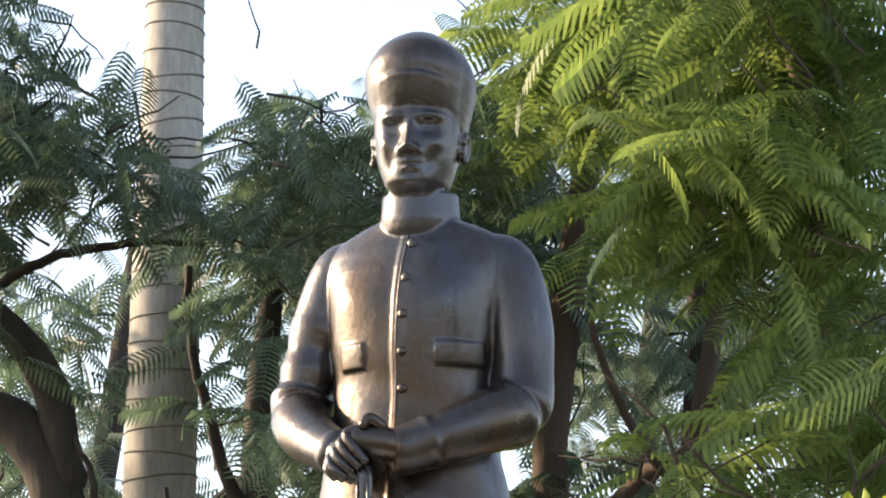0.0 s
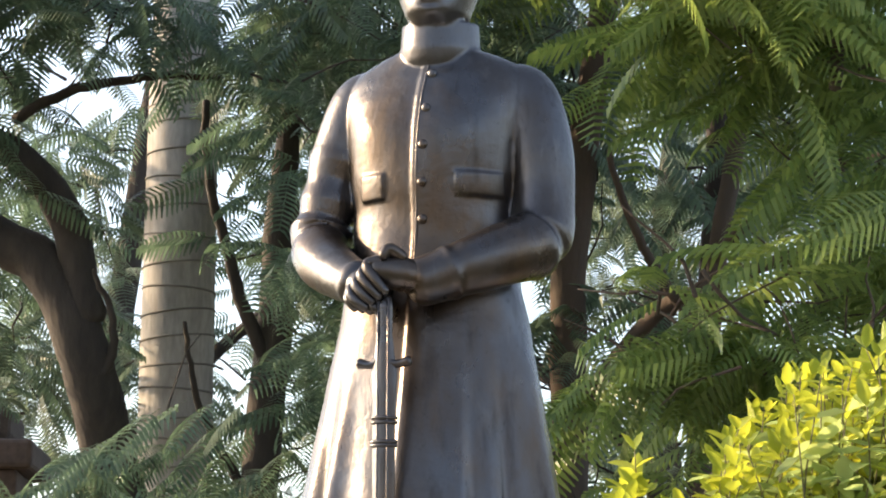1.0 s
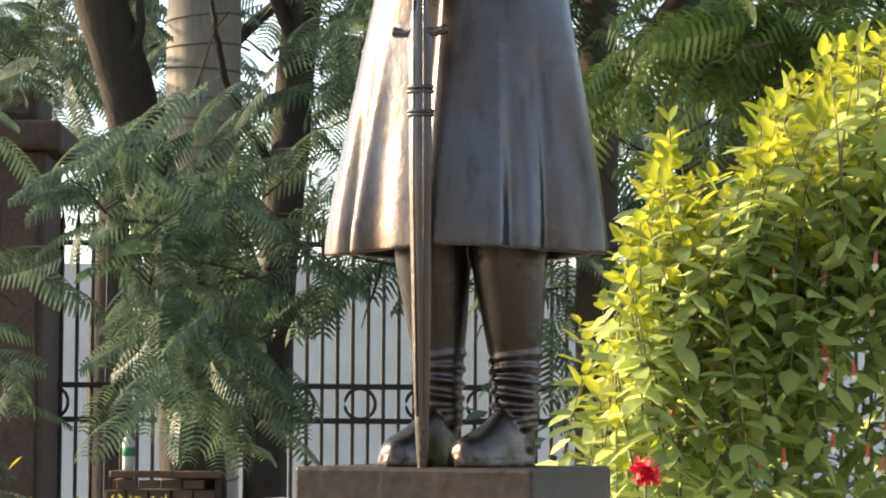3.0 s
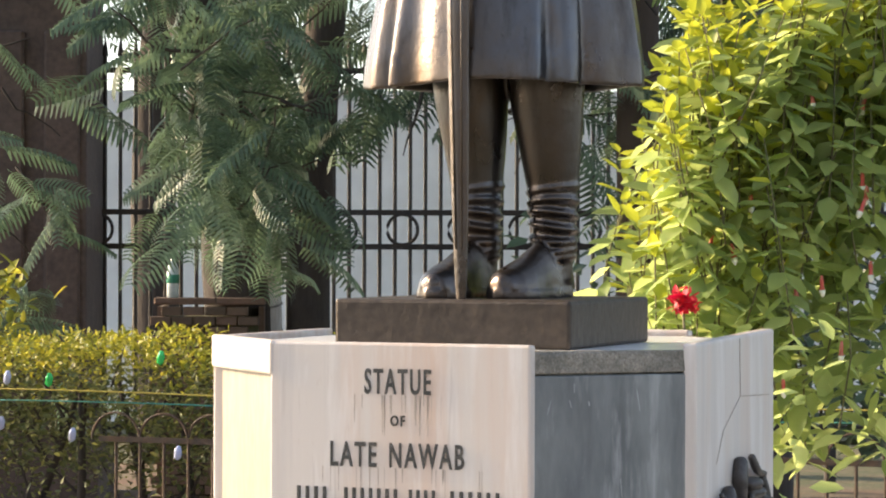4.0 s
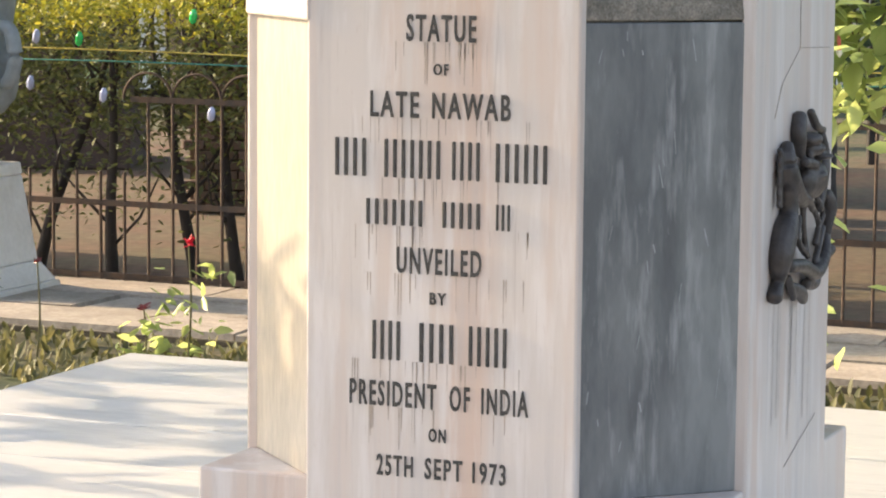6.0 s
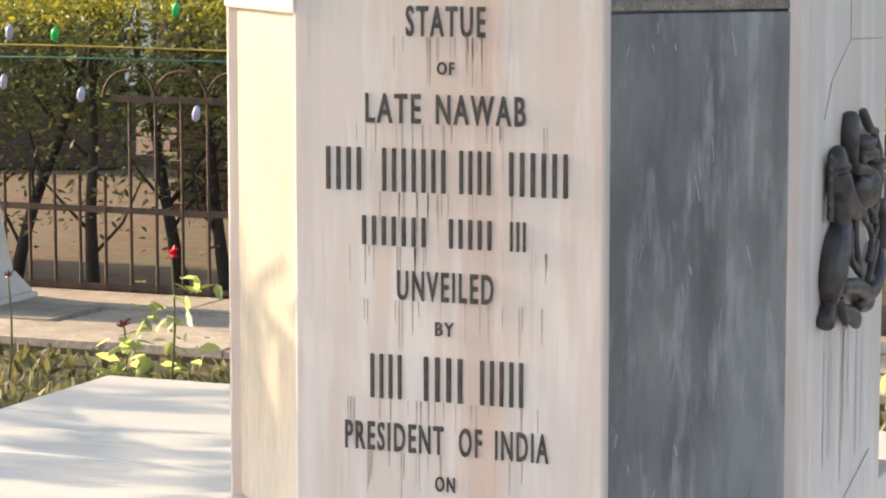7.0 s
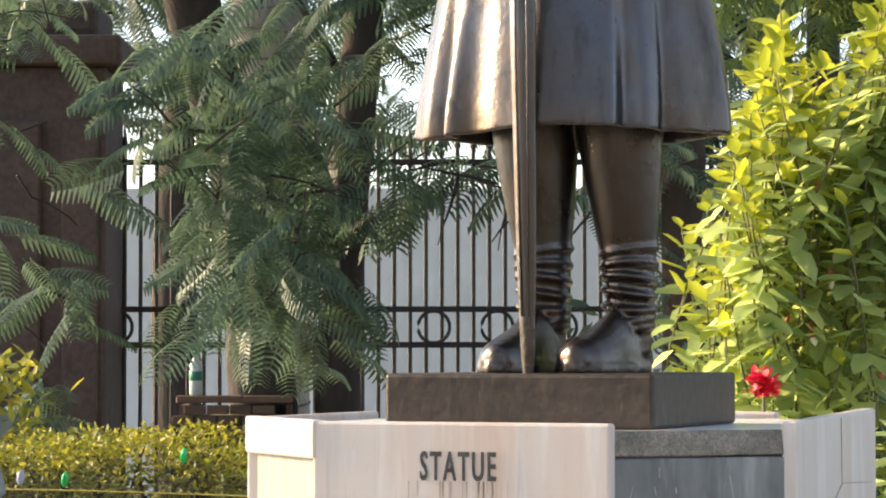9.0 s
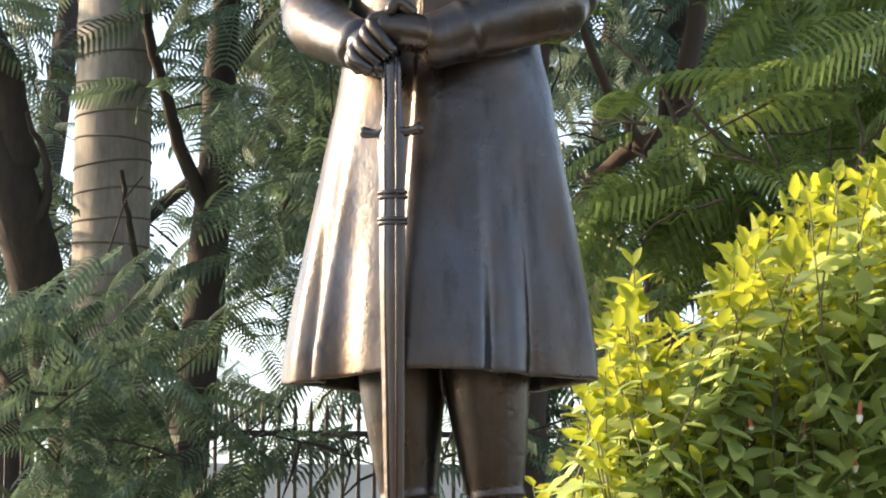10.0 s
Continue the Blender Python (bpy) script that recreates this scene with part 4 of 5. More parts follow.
def fronds(pos, yaw, pitch, roll, size):
    """Arrays of leaves -> vertices and faces of one mesh."""
    n = len(pos)
    cy, sy, cp, sp, cr, sr = np.cos(yaw), np.sin(yaw), np.cos(pitch), np.sin(pitch), np.cos(roll), np.sin(roll)
    ex = np.stack([cy * cp, sy * cp, sp], 1)
    e0 = np.stack([-sy, cy, 0 * sy], 1)
    u0 = np.cross(ex, e0)
    ey = e0 * cr[:, None] + u0 * sr[:, None]
    ez = np.cross(ex, ey)
    M = np.stack([ex, ey, ez], 2) * size[:, None, None]
    V = np.einsum("nij,kj->nki", M, FV) + pos[:, None]
    F = FF[None] + (np.arange(n) * len(FV))[:, None, None]
    return V.reshape(-1, 3), F.reshape(-1, 4)


def spray(boxes, per=7, size=(0.40, 0.64)):
    """Sprays of leaves: each twig carries several leaves along a falling line. boxes: (s0, s1, d0, d1, z0, z1, count)."""
    P, Y, T, S, tw = [], [], [], [], []
    for s0, s1, d0, d1, z0, z1, cnt in boxes:
        for _ in range(int(cnt * (1.4 if z1 > 4.5 else 1.0))):
            s, d, z = RNG.uniform(s0, s1), RNG.uniform(d0, d1), RNG.uniform(z0, z1)
            a = RNG.uniform(0, 2 * np.pi)
            L = RNG.uniform(0.45, 0.95)
            for k in range(per):
                f = k / (per - 1)
                x, y, zz = sdz(s + math.cos(a) * L * (f - 0.5), d + math.sin(a) * L * (f - 0.5), z - 0.34 * f * f + RNG.normal(0, 0.03))
                P.append((x, y, zz))
                side = (1 if k % 2 else -1) * RNG.uniform(0.4, 1.2)
                Y.append(AX + a + side * (1 - 0.6 * f))
                T.append(RNG.normal(-0.35, 0.30))
                S.append(RNG.uniform(*size))
    n = len(P)
    return fronds(np.array(P), np.array(Y), np.array(T), RNG.normal(0, 0.40, n), np.array(S))


def limbs(rows_list, m, parent, name, sides=12, n=24):
    for rows in rows_list:
        s = Soup()
        p, r = curve_pts([(*sdz(a, b, c), q) for a, b, c, q in rows], n)
        jit = np.cumsum(RNG.normal(0, 0.006, (n, 3)), 0)
        s.tube(p + jit, r, sides)
        o = obj(name, s.mesh(name), m, parent)
        o.matrix_parent_inverse = parent.matrix_world.inverted()


def twigs(parent, m, boxes, count):
    """Thin crooked twigs between the leaves."""
    s = Soup()
    for _ in range(count):
        s0, s1, d0, d1, z0, z1 = boxes[RNG.integers(len(boxes))][:6]
        a, b, c = RNG.uniform(s0, s1), RNG.uniform(d0, d1), RNG.uniform(z0, z1)
        rows = [(a, b, c)]
        v = np.array([RNG.normal(0, 1), RNG.normal(0, 0.5), RNG.normal(0.1, 0.7)])
        v /= np.linalg.norm(v)
        for k in range(4):
            v = v + RNG.normal(0, 0.22, 3)
            v /= np.linalg.norm(v)
            rows.append(tuple(np.array(rows[-1]) + v * RNG.uniform(0.07, 0.15)))
        p = np.array([sdz(*q) for q in rows])
        s.tube(p, np.linspace(RNG.uniform(0.005, 0.012), 0.003, 5), 6)
    o = obj("twig", s.mesh("twig"), m, parent, "bare thin twigs")
    o["kind"] = "stuff"
    o.matrix_parent_inverse = parent.matrix_world.inverted()


def tree(name_label, at, trunks, bark, crown, leaf, ntw, size=(0.36, 0.58)):
    e = thing("tree", name_label, "tree", at)
    bpy.context.view_layer.update()
    limbs(trunks[:1], bark, e, "trunk", 20, 40)
    limbs(trunks[1:], bark, e, "limb")
    V, F = spray(crown, 7, size)
    o = obj("crown", arr_mesh("crown", V, F), leaf, e, "feathery twice-divided leaves")
    o.matrix_parent_inverse = e.matrix_world.inverted()
    twigs(e, bark, crown, ntw)
    return e


# dark leaning tree left of the palm
tree("old tree with a dark crooked trunk and feathery shaded leaves", sdz(-1.0, 14.9),
     [[(-1.0, 14.9, 0, 0.19), (-1.0, 14.9, 1.4, 0.175), (-1.04, 14.7, 2.3, 0.155), (-1.20, 14.3, 3.0, 0.14), (-1.33, 14.0, 3.55, 0.135), (-1.50, 14.0, 3.95, 0.13), (-1.75, 14.0, 4.15, 0.12), (-2.3, 14.0, 4.45, 0.11)],
      [(-1.36, 14.0, 3.7, 0.10), (-1.45, 14.0, 4.15, 0.095), (-1.62, 13.9, 4.42, 0.085), (-1.85, 13.9, 4.55, 0.08), (-2.3, 13.8, 4.6, 0.07)],
      [(-1.36, 14.0, 3.35, 0.035), (-1.22, 13.9, 3.62, 0.022), (-1.30, 13.8, 3.95, 0.012)],
      [(-1.75, 13.9, 4.7, 0.03), (-1.4, 13.8, 4.82, 0.026), (-1.0, 13.7, 4.85, 0.02), (-0.7, 13.5, 4.8, 0.012)]],
     M_BARK, [(-2.7, -1.9, 12.0, 14.5, 5.8, 6.6, 16), (-1.7, -1.4, 12.4, 14.0, 5.2, 5.75, 8), (-0.55, 0.0, 13.0, 16.0, 5.2, 5.75, 14), (-2.6, -1.7, 11.8, 14.4, 4.9, 6.15, 34), (-2.6, -1.75, 12.0, 14.2, 4.3, 5.0, 14), (-2.5, -1.75, 14.6, 16.0, 3.6, 4.6, 12), (-1.9, -1.5, 15.6, 17.0, 4.2, 5.6, 8), (-1.2, -0.85, 12.4, 13.4, 5.1, 5.35, 4), (-0.4, 0.1, 12.5, 14.5, 4.9, 5.5, 8), (-0.35, 0.1, 12.5, 14.5, 3.2, 4.7, 9),
              (-1.1, -0.82, 12.0, 13.5, 1.9, 3.1, 19), (-0.7, -0.5, 12.2, 13.6, 2.2, 2.9, 6), (-2.3, -1.9, 12.2, 13.6, 2.8, 3.6, 5), (-2.2, -1.85, 12.6, 14.0, 1.2, 2.7, 6), (-1.1, -0.7, 12.4, 13.6, 1.7, 2.2, 6)],
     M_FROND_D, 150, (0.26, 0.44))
# tree behind the statue
tree("tree with a dark upright trunk and hanging feathery leaves", sdz(-0.60, 14.9),
     [[(-0.62, 14.9, 0, 0.13), (-0.63, 14.9, 1.3, 0.115), (-0.58, 14.9, 2.6, 0.105), (-0.48, 14.8, 3.9, 0.095), (-0.42, 14.7, 4.9, 0.06), (-0.30, 14.6, 5.7, 0.02)],
      [(-0.50, 14.8, 3.6, 0.045), (-0.75, 14.6, 4.2, 0.03), (-0.85, 14.4, 4.9, 0.02)],
      [(-0.46, 14.8, 4.2, 0.045), (-0.1, 14.6, 4.7, 0.03), (0.3, 14.3, 5.2, 0.02)],
      [(-0.60, 14.9, 2.9, 0.03), (-0.85, 14.7, 3.3, 0.02), (-0.95, 14.5, 3.7, 0.012)]],
     M_BARK, [(-0.1, 0.9, 14.0, 16.5, 5.3, 5.85, 16), (0.5, 1.0, 13.2, 15.5, 5.5, 6.1, 8), (-0.6, 0.3, 15.6, 17.0, 4.5, 5.6, 16), (-0.5, 0.2, 15.6, 17.0, 3.3, 4.5, 8), (-0.2, 0.6, 13.8, 16.0, 4.8, 5.4, 8), (0.1, 0.8, 13.2, 15.5, 4.3, 5.4, 13), (-0.1, 0.6, 13.6, 15.4, 3.2, 4.1, 13), (0.5, 0.9, 13.2, 14.8, 2.2, 2.6, 3), (-0.1, 0.2, 13.4, 14.6, 2.3, 2.6, 2)],
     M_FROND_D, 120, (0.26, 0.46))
# tree on the sunny side, sunlight put into its leaf colour
tree("feathery tree with long bright green sprays catching the sun", sdz(1.95, 12.6),
     [[(1.10, 14.4, 0, 0.13), (1.10, 14.4, 1.5, 0.115), (1.11, 14.4, 2.8, 0.105), (1.14, 14.4, 3.8, 0.095), (1.22, 14.2, 4.8, 0.08), (1.4, 13.8, 6.2, 0.06)],
      [(1.95, 11.2, 4.3, 0.028), (1.93, 11.1, 4.75, 0.034), (1.84, 11.1, 5.1, 0.036), (1.74, 11.1, 5.5, 0.034), (1.6, 11.4, 6.2, 0.04)],
      [(1.15, 14.3, 3.3, 0.045), (1.5, 13.8, 3.75, 0.04), (1.9, 13.4, 3.9, 0.035), (2.5, 13.0, 4.1, 0.03)],
      [(1.75, 13.9, 2.2, 0.06), (1.72, 13.9, 3.4, 0.055), (1.80, 13.8, 4.3, 0.05), (1.95, 13.7, 5.2, 0.04), (2.2, 13.4, 6.2, 0.03)],
      [(1.75, 13.8, 3.6, 0.03), (1.45, 13.6, 4.0, 0.025), (1.2, 13.3, 4.5, 0.015)],
      [(1.76, 13.8, 4.0, 0.03), (2.1, 13.4, 4.3, 0.02), (2.5, 13.0, 4.4, 0.015)]],
     M_BARK2, [(1.35, 2.2, 10.6, 12.8, 5.2, 6.3, 34), (0.85, 1.3, 11.4, 13.2, 5.5, 6.2, 8), (1.25, 2.1, 10.5, 12.3, 4.6, 5.0, 16), (2.0, 2.5, 10.7, 12.3, 3.8, 4.5, 10), (1.2, 1.8, 10.9, 12.6, 3.1, 3.5, 13),
               (1.4, 2.4, 11.6, 13.2, 2.3, 3.0, 14), (1.9, 2.4, 10.9, 12.4, 3.1, 3.7, 6)],
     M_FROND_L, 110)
# growth behind it, with shade put into the leaf colour
tree("shaded feathery tree with dark twiggy branches", sdz(1.9, 15.6),
     [[(1.95, 15.6, 0, 0.12), (1.95, 15.6, 2.0, 0.10), (1.98, 15.5, 3.6, 0.085), (2.05, 15.4, 5.0, 0.06), (2.1, 15.3, 6.5, 0.04)],
      [(1.96, 15.5, 2.6, 0.05), (1.5, 15.2, 3.2, 0.04), (1.2, 15.0, 3.6, 0.025)],
      [(1.97, 15.5, 3.2, 0.05), (2.4, 15.2, 3.8, 0.04), (2.9, 15.0, 4.4, 0.025)]],
     M_BARK, [(1.1, 2.9, 13.9, 16.6, 2.2, 3.2, 26), (1.5, 2.9, 14.2, 16.6, 4.7, 6.4, 26), (1.0, 2.5, 14.2, 16.4, 3.5, 4.1, 8), (0.8, 1.2, 14.2, 15.8, 4.8, 6.0, 9)],
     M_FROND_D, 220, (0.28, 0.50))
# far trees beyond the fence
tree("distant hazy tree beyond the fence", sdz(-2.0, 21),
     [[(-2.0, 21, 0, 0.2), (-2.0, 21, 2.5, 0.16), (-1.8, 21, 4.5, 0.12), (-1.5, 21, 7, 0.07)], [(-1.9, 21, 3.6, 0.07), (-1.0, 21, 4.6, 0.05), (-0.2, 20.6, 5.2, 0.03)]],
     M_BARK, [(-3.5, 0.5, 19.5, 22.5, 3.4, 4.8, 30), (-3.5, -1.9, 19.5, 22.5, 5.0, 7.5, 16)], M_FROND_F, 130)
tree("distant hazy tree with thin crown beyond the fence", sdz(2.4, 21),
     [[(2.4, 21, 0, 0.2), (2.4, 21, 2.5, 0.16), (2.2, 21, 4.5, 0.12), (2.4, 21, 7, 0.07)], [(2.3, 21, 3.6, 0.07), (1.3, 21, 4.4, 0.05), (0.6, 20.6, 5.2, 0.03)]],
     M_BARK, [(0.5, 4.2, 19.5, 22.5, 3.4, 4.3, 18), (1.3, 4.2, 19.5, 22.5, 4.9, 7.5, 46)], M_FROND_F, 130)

# young tree beside the platform
tree("young feathery tree beside the platform", (-4.6, 0.1, 0),
     [[(-4.27, 7.75, 0.0, 0.05), (-4.25, 7.75, 0.7, 0.04), (-4.2, 7.7, 1.3, 0.03), (-4.1, 7.6, 2.0, 0.012)]],
     M_BARK, [(-3.8, -3.0, 6.9, 7.8, 1.40, 2.2, 34), (-3.6, -2.9, 7.9, 9.6, 0.9, 1.4, 13)], M_FROND_D, 10, (0.20, 0.34))

# ---- leaf clouds for hedge and shrub ----
LV = np.array([(0, 0, 0), (0.35, -0.20, 0.05), (0.75, -0.14, 0.03), (1.0, 0, -0.06), (0.75, 0.14, 0.03), (0.35, 0.20, 0.05), (0.38, 0, -0.02), (0.76, 0, -0.04)])
LF3 = np.array([(0, 1, 6), (0, 6, 5), (1, 2, 7), (1, 7, 6), (6, 7, 4), (6, 4, 5), (2, 3, 7), (7, 3, 4)])


def leaves(pos, yaw, pitch, roll, size, wide=1.0):
    n = len(pos)
    cy, sy, cp, sp, cr, sr = np.cos(yaw), np.sin(yaw), np.cos(pitch), np.sin(pitch), np.cos(roll), np.sin(roll)
    ex = np.stack([cy * cp, sy * cp, sp], 1)
    e0 = np.stack([-sy, cy, 0 * sy], 1)
    u0 = np.cross(ex, e0)
    ey = e0 * cr[:, None] + u0 * sr[:, None]
    ez = np.cross(ex, ey)
    M = np.stack([ex, ey, ez], 2) * size[:, None, None]
    V = np.einsum("nij,kj->nki", M, LV * (1, wide, 1)) + pos[:, None]
    F = LF3[None] + (np.arange(n) * len(LV))[:, None, None]
    return V.reshape(-1, 3), F.reshape(-1, 3)


# hedge
hedge = thing("hedge", "trimmed hedge, yellow-green on top, bare dark stems below", "hedge", (-3.4, 5.25, 0))
n = 15000
hx, hy = RNG.uniform(-7.5, -1.5, n), RNG.uniform(4.88, 5.75, n)
top = 1.17 + 0.03 * np.sin(hx * 5) + 0.03 * np.sin(hx * 13 + 1)
hz = top - np.abs(RNG.normal(0, 0.085, n)) + RNG.uniform(0, 0.03, n)
V, F = leaves(np.stack([hx + 3.4, hy - 5.25, hz], 1), RNG.uniform(0, 6.28, n), RNG.normal(0.35, 0.5, n), RNG.normal(0, 0.6, n), RNG.uniform(0.022, 0.045, n))
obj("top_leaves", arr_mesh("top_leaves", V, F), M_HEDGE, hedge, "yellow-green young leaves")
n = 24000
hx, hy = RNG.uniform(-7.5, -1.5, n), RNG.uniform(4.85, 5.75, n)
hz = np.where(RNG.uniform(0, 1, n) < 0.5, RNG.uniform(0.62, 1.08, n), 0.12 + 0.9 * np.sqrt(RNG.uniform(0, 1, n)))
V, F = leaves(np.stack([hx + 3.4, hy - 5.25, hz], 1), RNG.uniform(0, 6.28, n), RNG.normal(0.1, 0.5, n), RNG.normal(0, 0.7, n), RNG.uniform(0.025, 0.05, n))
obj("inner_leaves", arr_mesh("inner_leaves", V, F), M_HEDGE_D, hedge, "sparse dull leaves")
for i in range(20):
    x, y = -7.3 + i * 0.30 + random.uniform(-0.1, 0.1), random.uniform(5.0, 5.4)
    s = Soup()
    lean = random.uniform(-0.25, 0.25)
    p, r = curve_pts([(x + 3.4, y - 5.25, 0, 0.030), (x + 3.4 + lean * 0.4, y - 5.25, 0.3, 0.024), (x + 3.4 + lean, y - 5.2, 0.65, 0.018), (x + 3.4 + lean * 1.6, y - 5.2, 1.0, 0.010)], 12)
    s.tube(p, r, 8)
    for k in range(7):
        j = random.randint(2, 9)
        q0 = p[j]
        a = random.uniform(0, 6.28)
        q1 = q0 + np.array([math.cos(a) * 0.14, math.sin(a) * 0.08, random.uniform(0.1, 0.2)])
        q2 = q1 + np.array([math.cos(a + 0.5) * 0.12, math.sin(a) * 0.08, random.uniform(0.1, 0.22)])
        s.tube([q0, q1, q2], [0.008, 0.006, 0.003], 6)
    obj("stem", s.mesh("stem"), M_BARK, hedge, "dark woody stem")

# low hooped fence along the path
hf = thing("hooped_fence", "low rusty iron garden fence with hooped tops", "fence", (-2, 4.84, 0))
bm = bmesh.new()
bmesh.ops.create_cone(bm, cap_ends=True, segments=6, radius1=0.007, radius2=0.007, depth=0.79, matrix=Matrix.Translation((0, 0, 0.395)))
b0 = part("bar", bm, M_RUST, hf)
b0.location = (-3.0, 0, 0)
for i in range(1, 58):
    o = obj("bar", b0.data, None, hf)
    o.location = (-3.0 + i * 0.112, 0, 0 if i > 14 else -0.30)
hp = Soup()
u = np.linspace(0, np.pi, 15)
hp.tube(np.stack([0.112 * np.cos(u), 0 * u, 0.79 + 0.11 * np.sin(u)], 1), [0.006] * 15, 6, False)
hme = hp.mesh("hoop")
for i in range(7, 26):
    o = obj("hoop", hme, M_RUST, hf)
    o.location = (-2.89 + 0.224 * i, 0, 0)
for z, x0 in ((0.06, -3.1), (0.36, -3.1), (0.79, -1.4)):
    part("rail", box_bm(x0, 3.5, -0.006, 0.006, z - 0.012, z + 0.012), M_RUST, hf)

# paved path: irregular flat stones on a dark bed
path = tagged(part("path", box_bm(-7, 3.5, 3.66, 4.82, 0, 0.022), M_JOINT), "garden path of large irregular flat stones", "path", kind="structure")
rs = random.Random(21)
for row, (y0, y1) in enumerate(((3.67, 4.05), (4.05, 4.42), (4.42, 4.81))):
    x = -6.9 + row * 0.3
    while x < 3.2:
        w = rs.uniform(0.45, 0.95)
        j = lambda: rs.uniform(-0.02, 0.02)
        pts = [(x + 0.012 + j(), y0 + 0.012 + j() * 0.4), (x + w - 0.012 + j(), y0 + 0.012 + j() * 0.4), (x + w - 0.012 + j(), y1 - 0.012 + j() * 0.4), (x + 0.012 + j(), y1 - 0.012 + j() * 0.4)]
        part("paving_stone", prism_bm(pts, 0.02, 0.042 + rs.uniform(0, 0.010)), M_PAVE, path)
        x += w
# platform slabs
rows_y = [-1.46, -0.86, -0.26, 0.34, 0.94, 1.44, 1.97, 2.56]
for a, b in zip(rows_y[:-1], rows_y[1:]):
    for x0, x1 in ((-2.14, -0.72), (-0.72, 0.72), (0.72, 2.14)):
        part("slab", box_bm(x0 + 0.003, x1 - 0.003, a + 0.003, b - 0.003, 0.136, 0.151, 0.0015), M_MARBLE_W, plat)

# ---- flowering shrub ----
BD = 8.5
shrub = thing("flowering_shrub", "dense shrub with glossy leaves, bright tips and hanging coral flowers", "shrub", sdz(1.42, BD + 0.15))
org = np.array(sdz(1.42, BD + 0.15))
P, Y, T, S = [], [], [], []
PT, YT, TT, STT = [], [], [], []
stems = Soup()
tipz = lambda s: np.interp(s, [0.55, 0.72, 0.86, 1.0, 1.15, 1.3, 1.45, 1.7, 2.2], [1.75, 2.10, 2.45, 2.25, 2.55, 2.68, 2.80, 2.85, 2.75])
for k in range(430):
    s = RNG.uniform(0.62, 2.2)
    d = BD + RNG.uniform(-0.35, 0.6)
    zt = tipz(s) - abs(RNG.normal(0, 0.42)) if k > 60 else tipz(s) - RNG.uniform(0, 0.12)
    if k == 0:
        s, d, zt = 0.86, BD, 2.50
    zt = max(zt, 1.05)
    lean = RNG.normal(0, 0.12) - (0.10 if s < 0.9 else 0)
    L = RNG.uniform(0.35, 0.6)
    base = np.array(sdz(s - lean * 0.6, d, zt - L))
    tip = np.array(sdz(s, d, zt))
    stems.tube([base, (base + tip) / 2 + RNG.normal(0, 0.015, 3), tip], [0.0035, 0.003, 0.002], 5)
    nn = 10
    for i in range(nn):
        f = i / (nn - 1)
        q = base + (tip - base) * f
        for sg in (0, 1):
            a = i * 1.57 + sg * math.pi + RNG.normal(0, 0.35)
            (PT if (f > 0.72 and zt > 1.55) else P).append(q)
            (YT if (f > 0.72 and zt > 1.55) else Y).append(a)
            (TT if (f > 0.72 and zt > 1.55) else T).append(RNG.normal(0.0, 0.3) + 0.75 * f ** 3 - 0.3 * (1 - f))
            (STT if (f > 0.72 and zt > 1.55) else S).append(RNG.uniform(0.085, 0.14) * (1 if f < 0.8 else 0.8))
for k in range(1700):
    s, d = RNG.uniform(0.72, 2.3), BD + RNG.uniform(-0.25, 0.6)
    z = RNG.uniform(0.95, tipz(s) - 0.25)
    if s < 1.05 and z < 1.25:
        continue
    P.append(np.array(sdz(s, d, z)))
    Y.append(RNG.uniform(0, 6.28))
    T.append(RNG.normal(-0.3, 0.35))
    S.append(RNG.uniform(0.09, 0.15))
P, PT = np.array(P) - org, np.array(PT) - org
V, F = leaves(P, np.array(Y), np.array(T) - 0.25, RNG.normal(0, 0.35, len(P)), np.array(S) * 0.92, 1.32)
obj("leaves", arr_mesh("leaves", V, F, True), M_BUSH, shrub, "glossy mid-green leaves")
V, F = leaves(PT, np.array(YT), np.array(TT) - 0.1, RNG.normal(0, 0.3, len(PT)), np.array(STT) * 0.95, 1.05)
obj("young_leaves", arr_mesh("young_leaves", V, F, True), M_BUSHTIP, shrub, "bright yellow-green shoots")
me = stems.mesh("stem")
o = tagged(obj("stem", me, M_STEM, shrub), kind="stuff")
o.location = -Vector(org)
for k in range(6):
    s = Soup()
    a, b = RNG.uniform(1.65, 1.95), BD + RNG.uniform(0, 0.4)
    p, r = curve_pts([(*(np.array(sdz(a, b, 0)) - org), 0.03), (*(np.array(sdz(a + 0.05, b, 0.6)) - org), 0.025), (*(np.array(sdz(a + RNG.normal(0, 0.2), b, 1.5)) - org), 0.015)], 12)
    s.tube(p, r, 8)
    obj("trunk", s.mesh("trunk"), M_BARK2, shrub)
fl = Soup()
uu = np.linspace(0, 2 * np.pi, 10, endpoint=False)
fl.grid(np.array([[(r * math.cos(a), r * math.sin(a), z) for a in uu] for z, r in ((0.0, 0.001), (0.0, 0.004), (-0.02, 0.009), (-0.045, 0.008), (-0.06, 0.013), (-0.068, 0.011), (-0.06, 0.003))]))
fme = fl.mesh("flower")
ft = Soup()
ft.grid(np.array([[(r * math.cos(a), r * math.sin(a), z) for a in uu] for z, r in ((-0.055, 0.003), (-0.058, 0.0135), (-0.075, 0.011), (-0.088, 0.001))]))
ftm = ft.mesh("petal_tip")
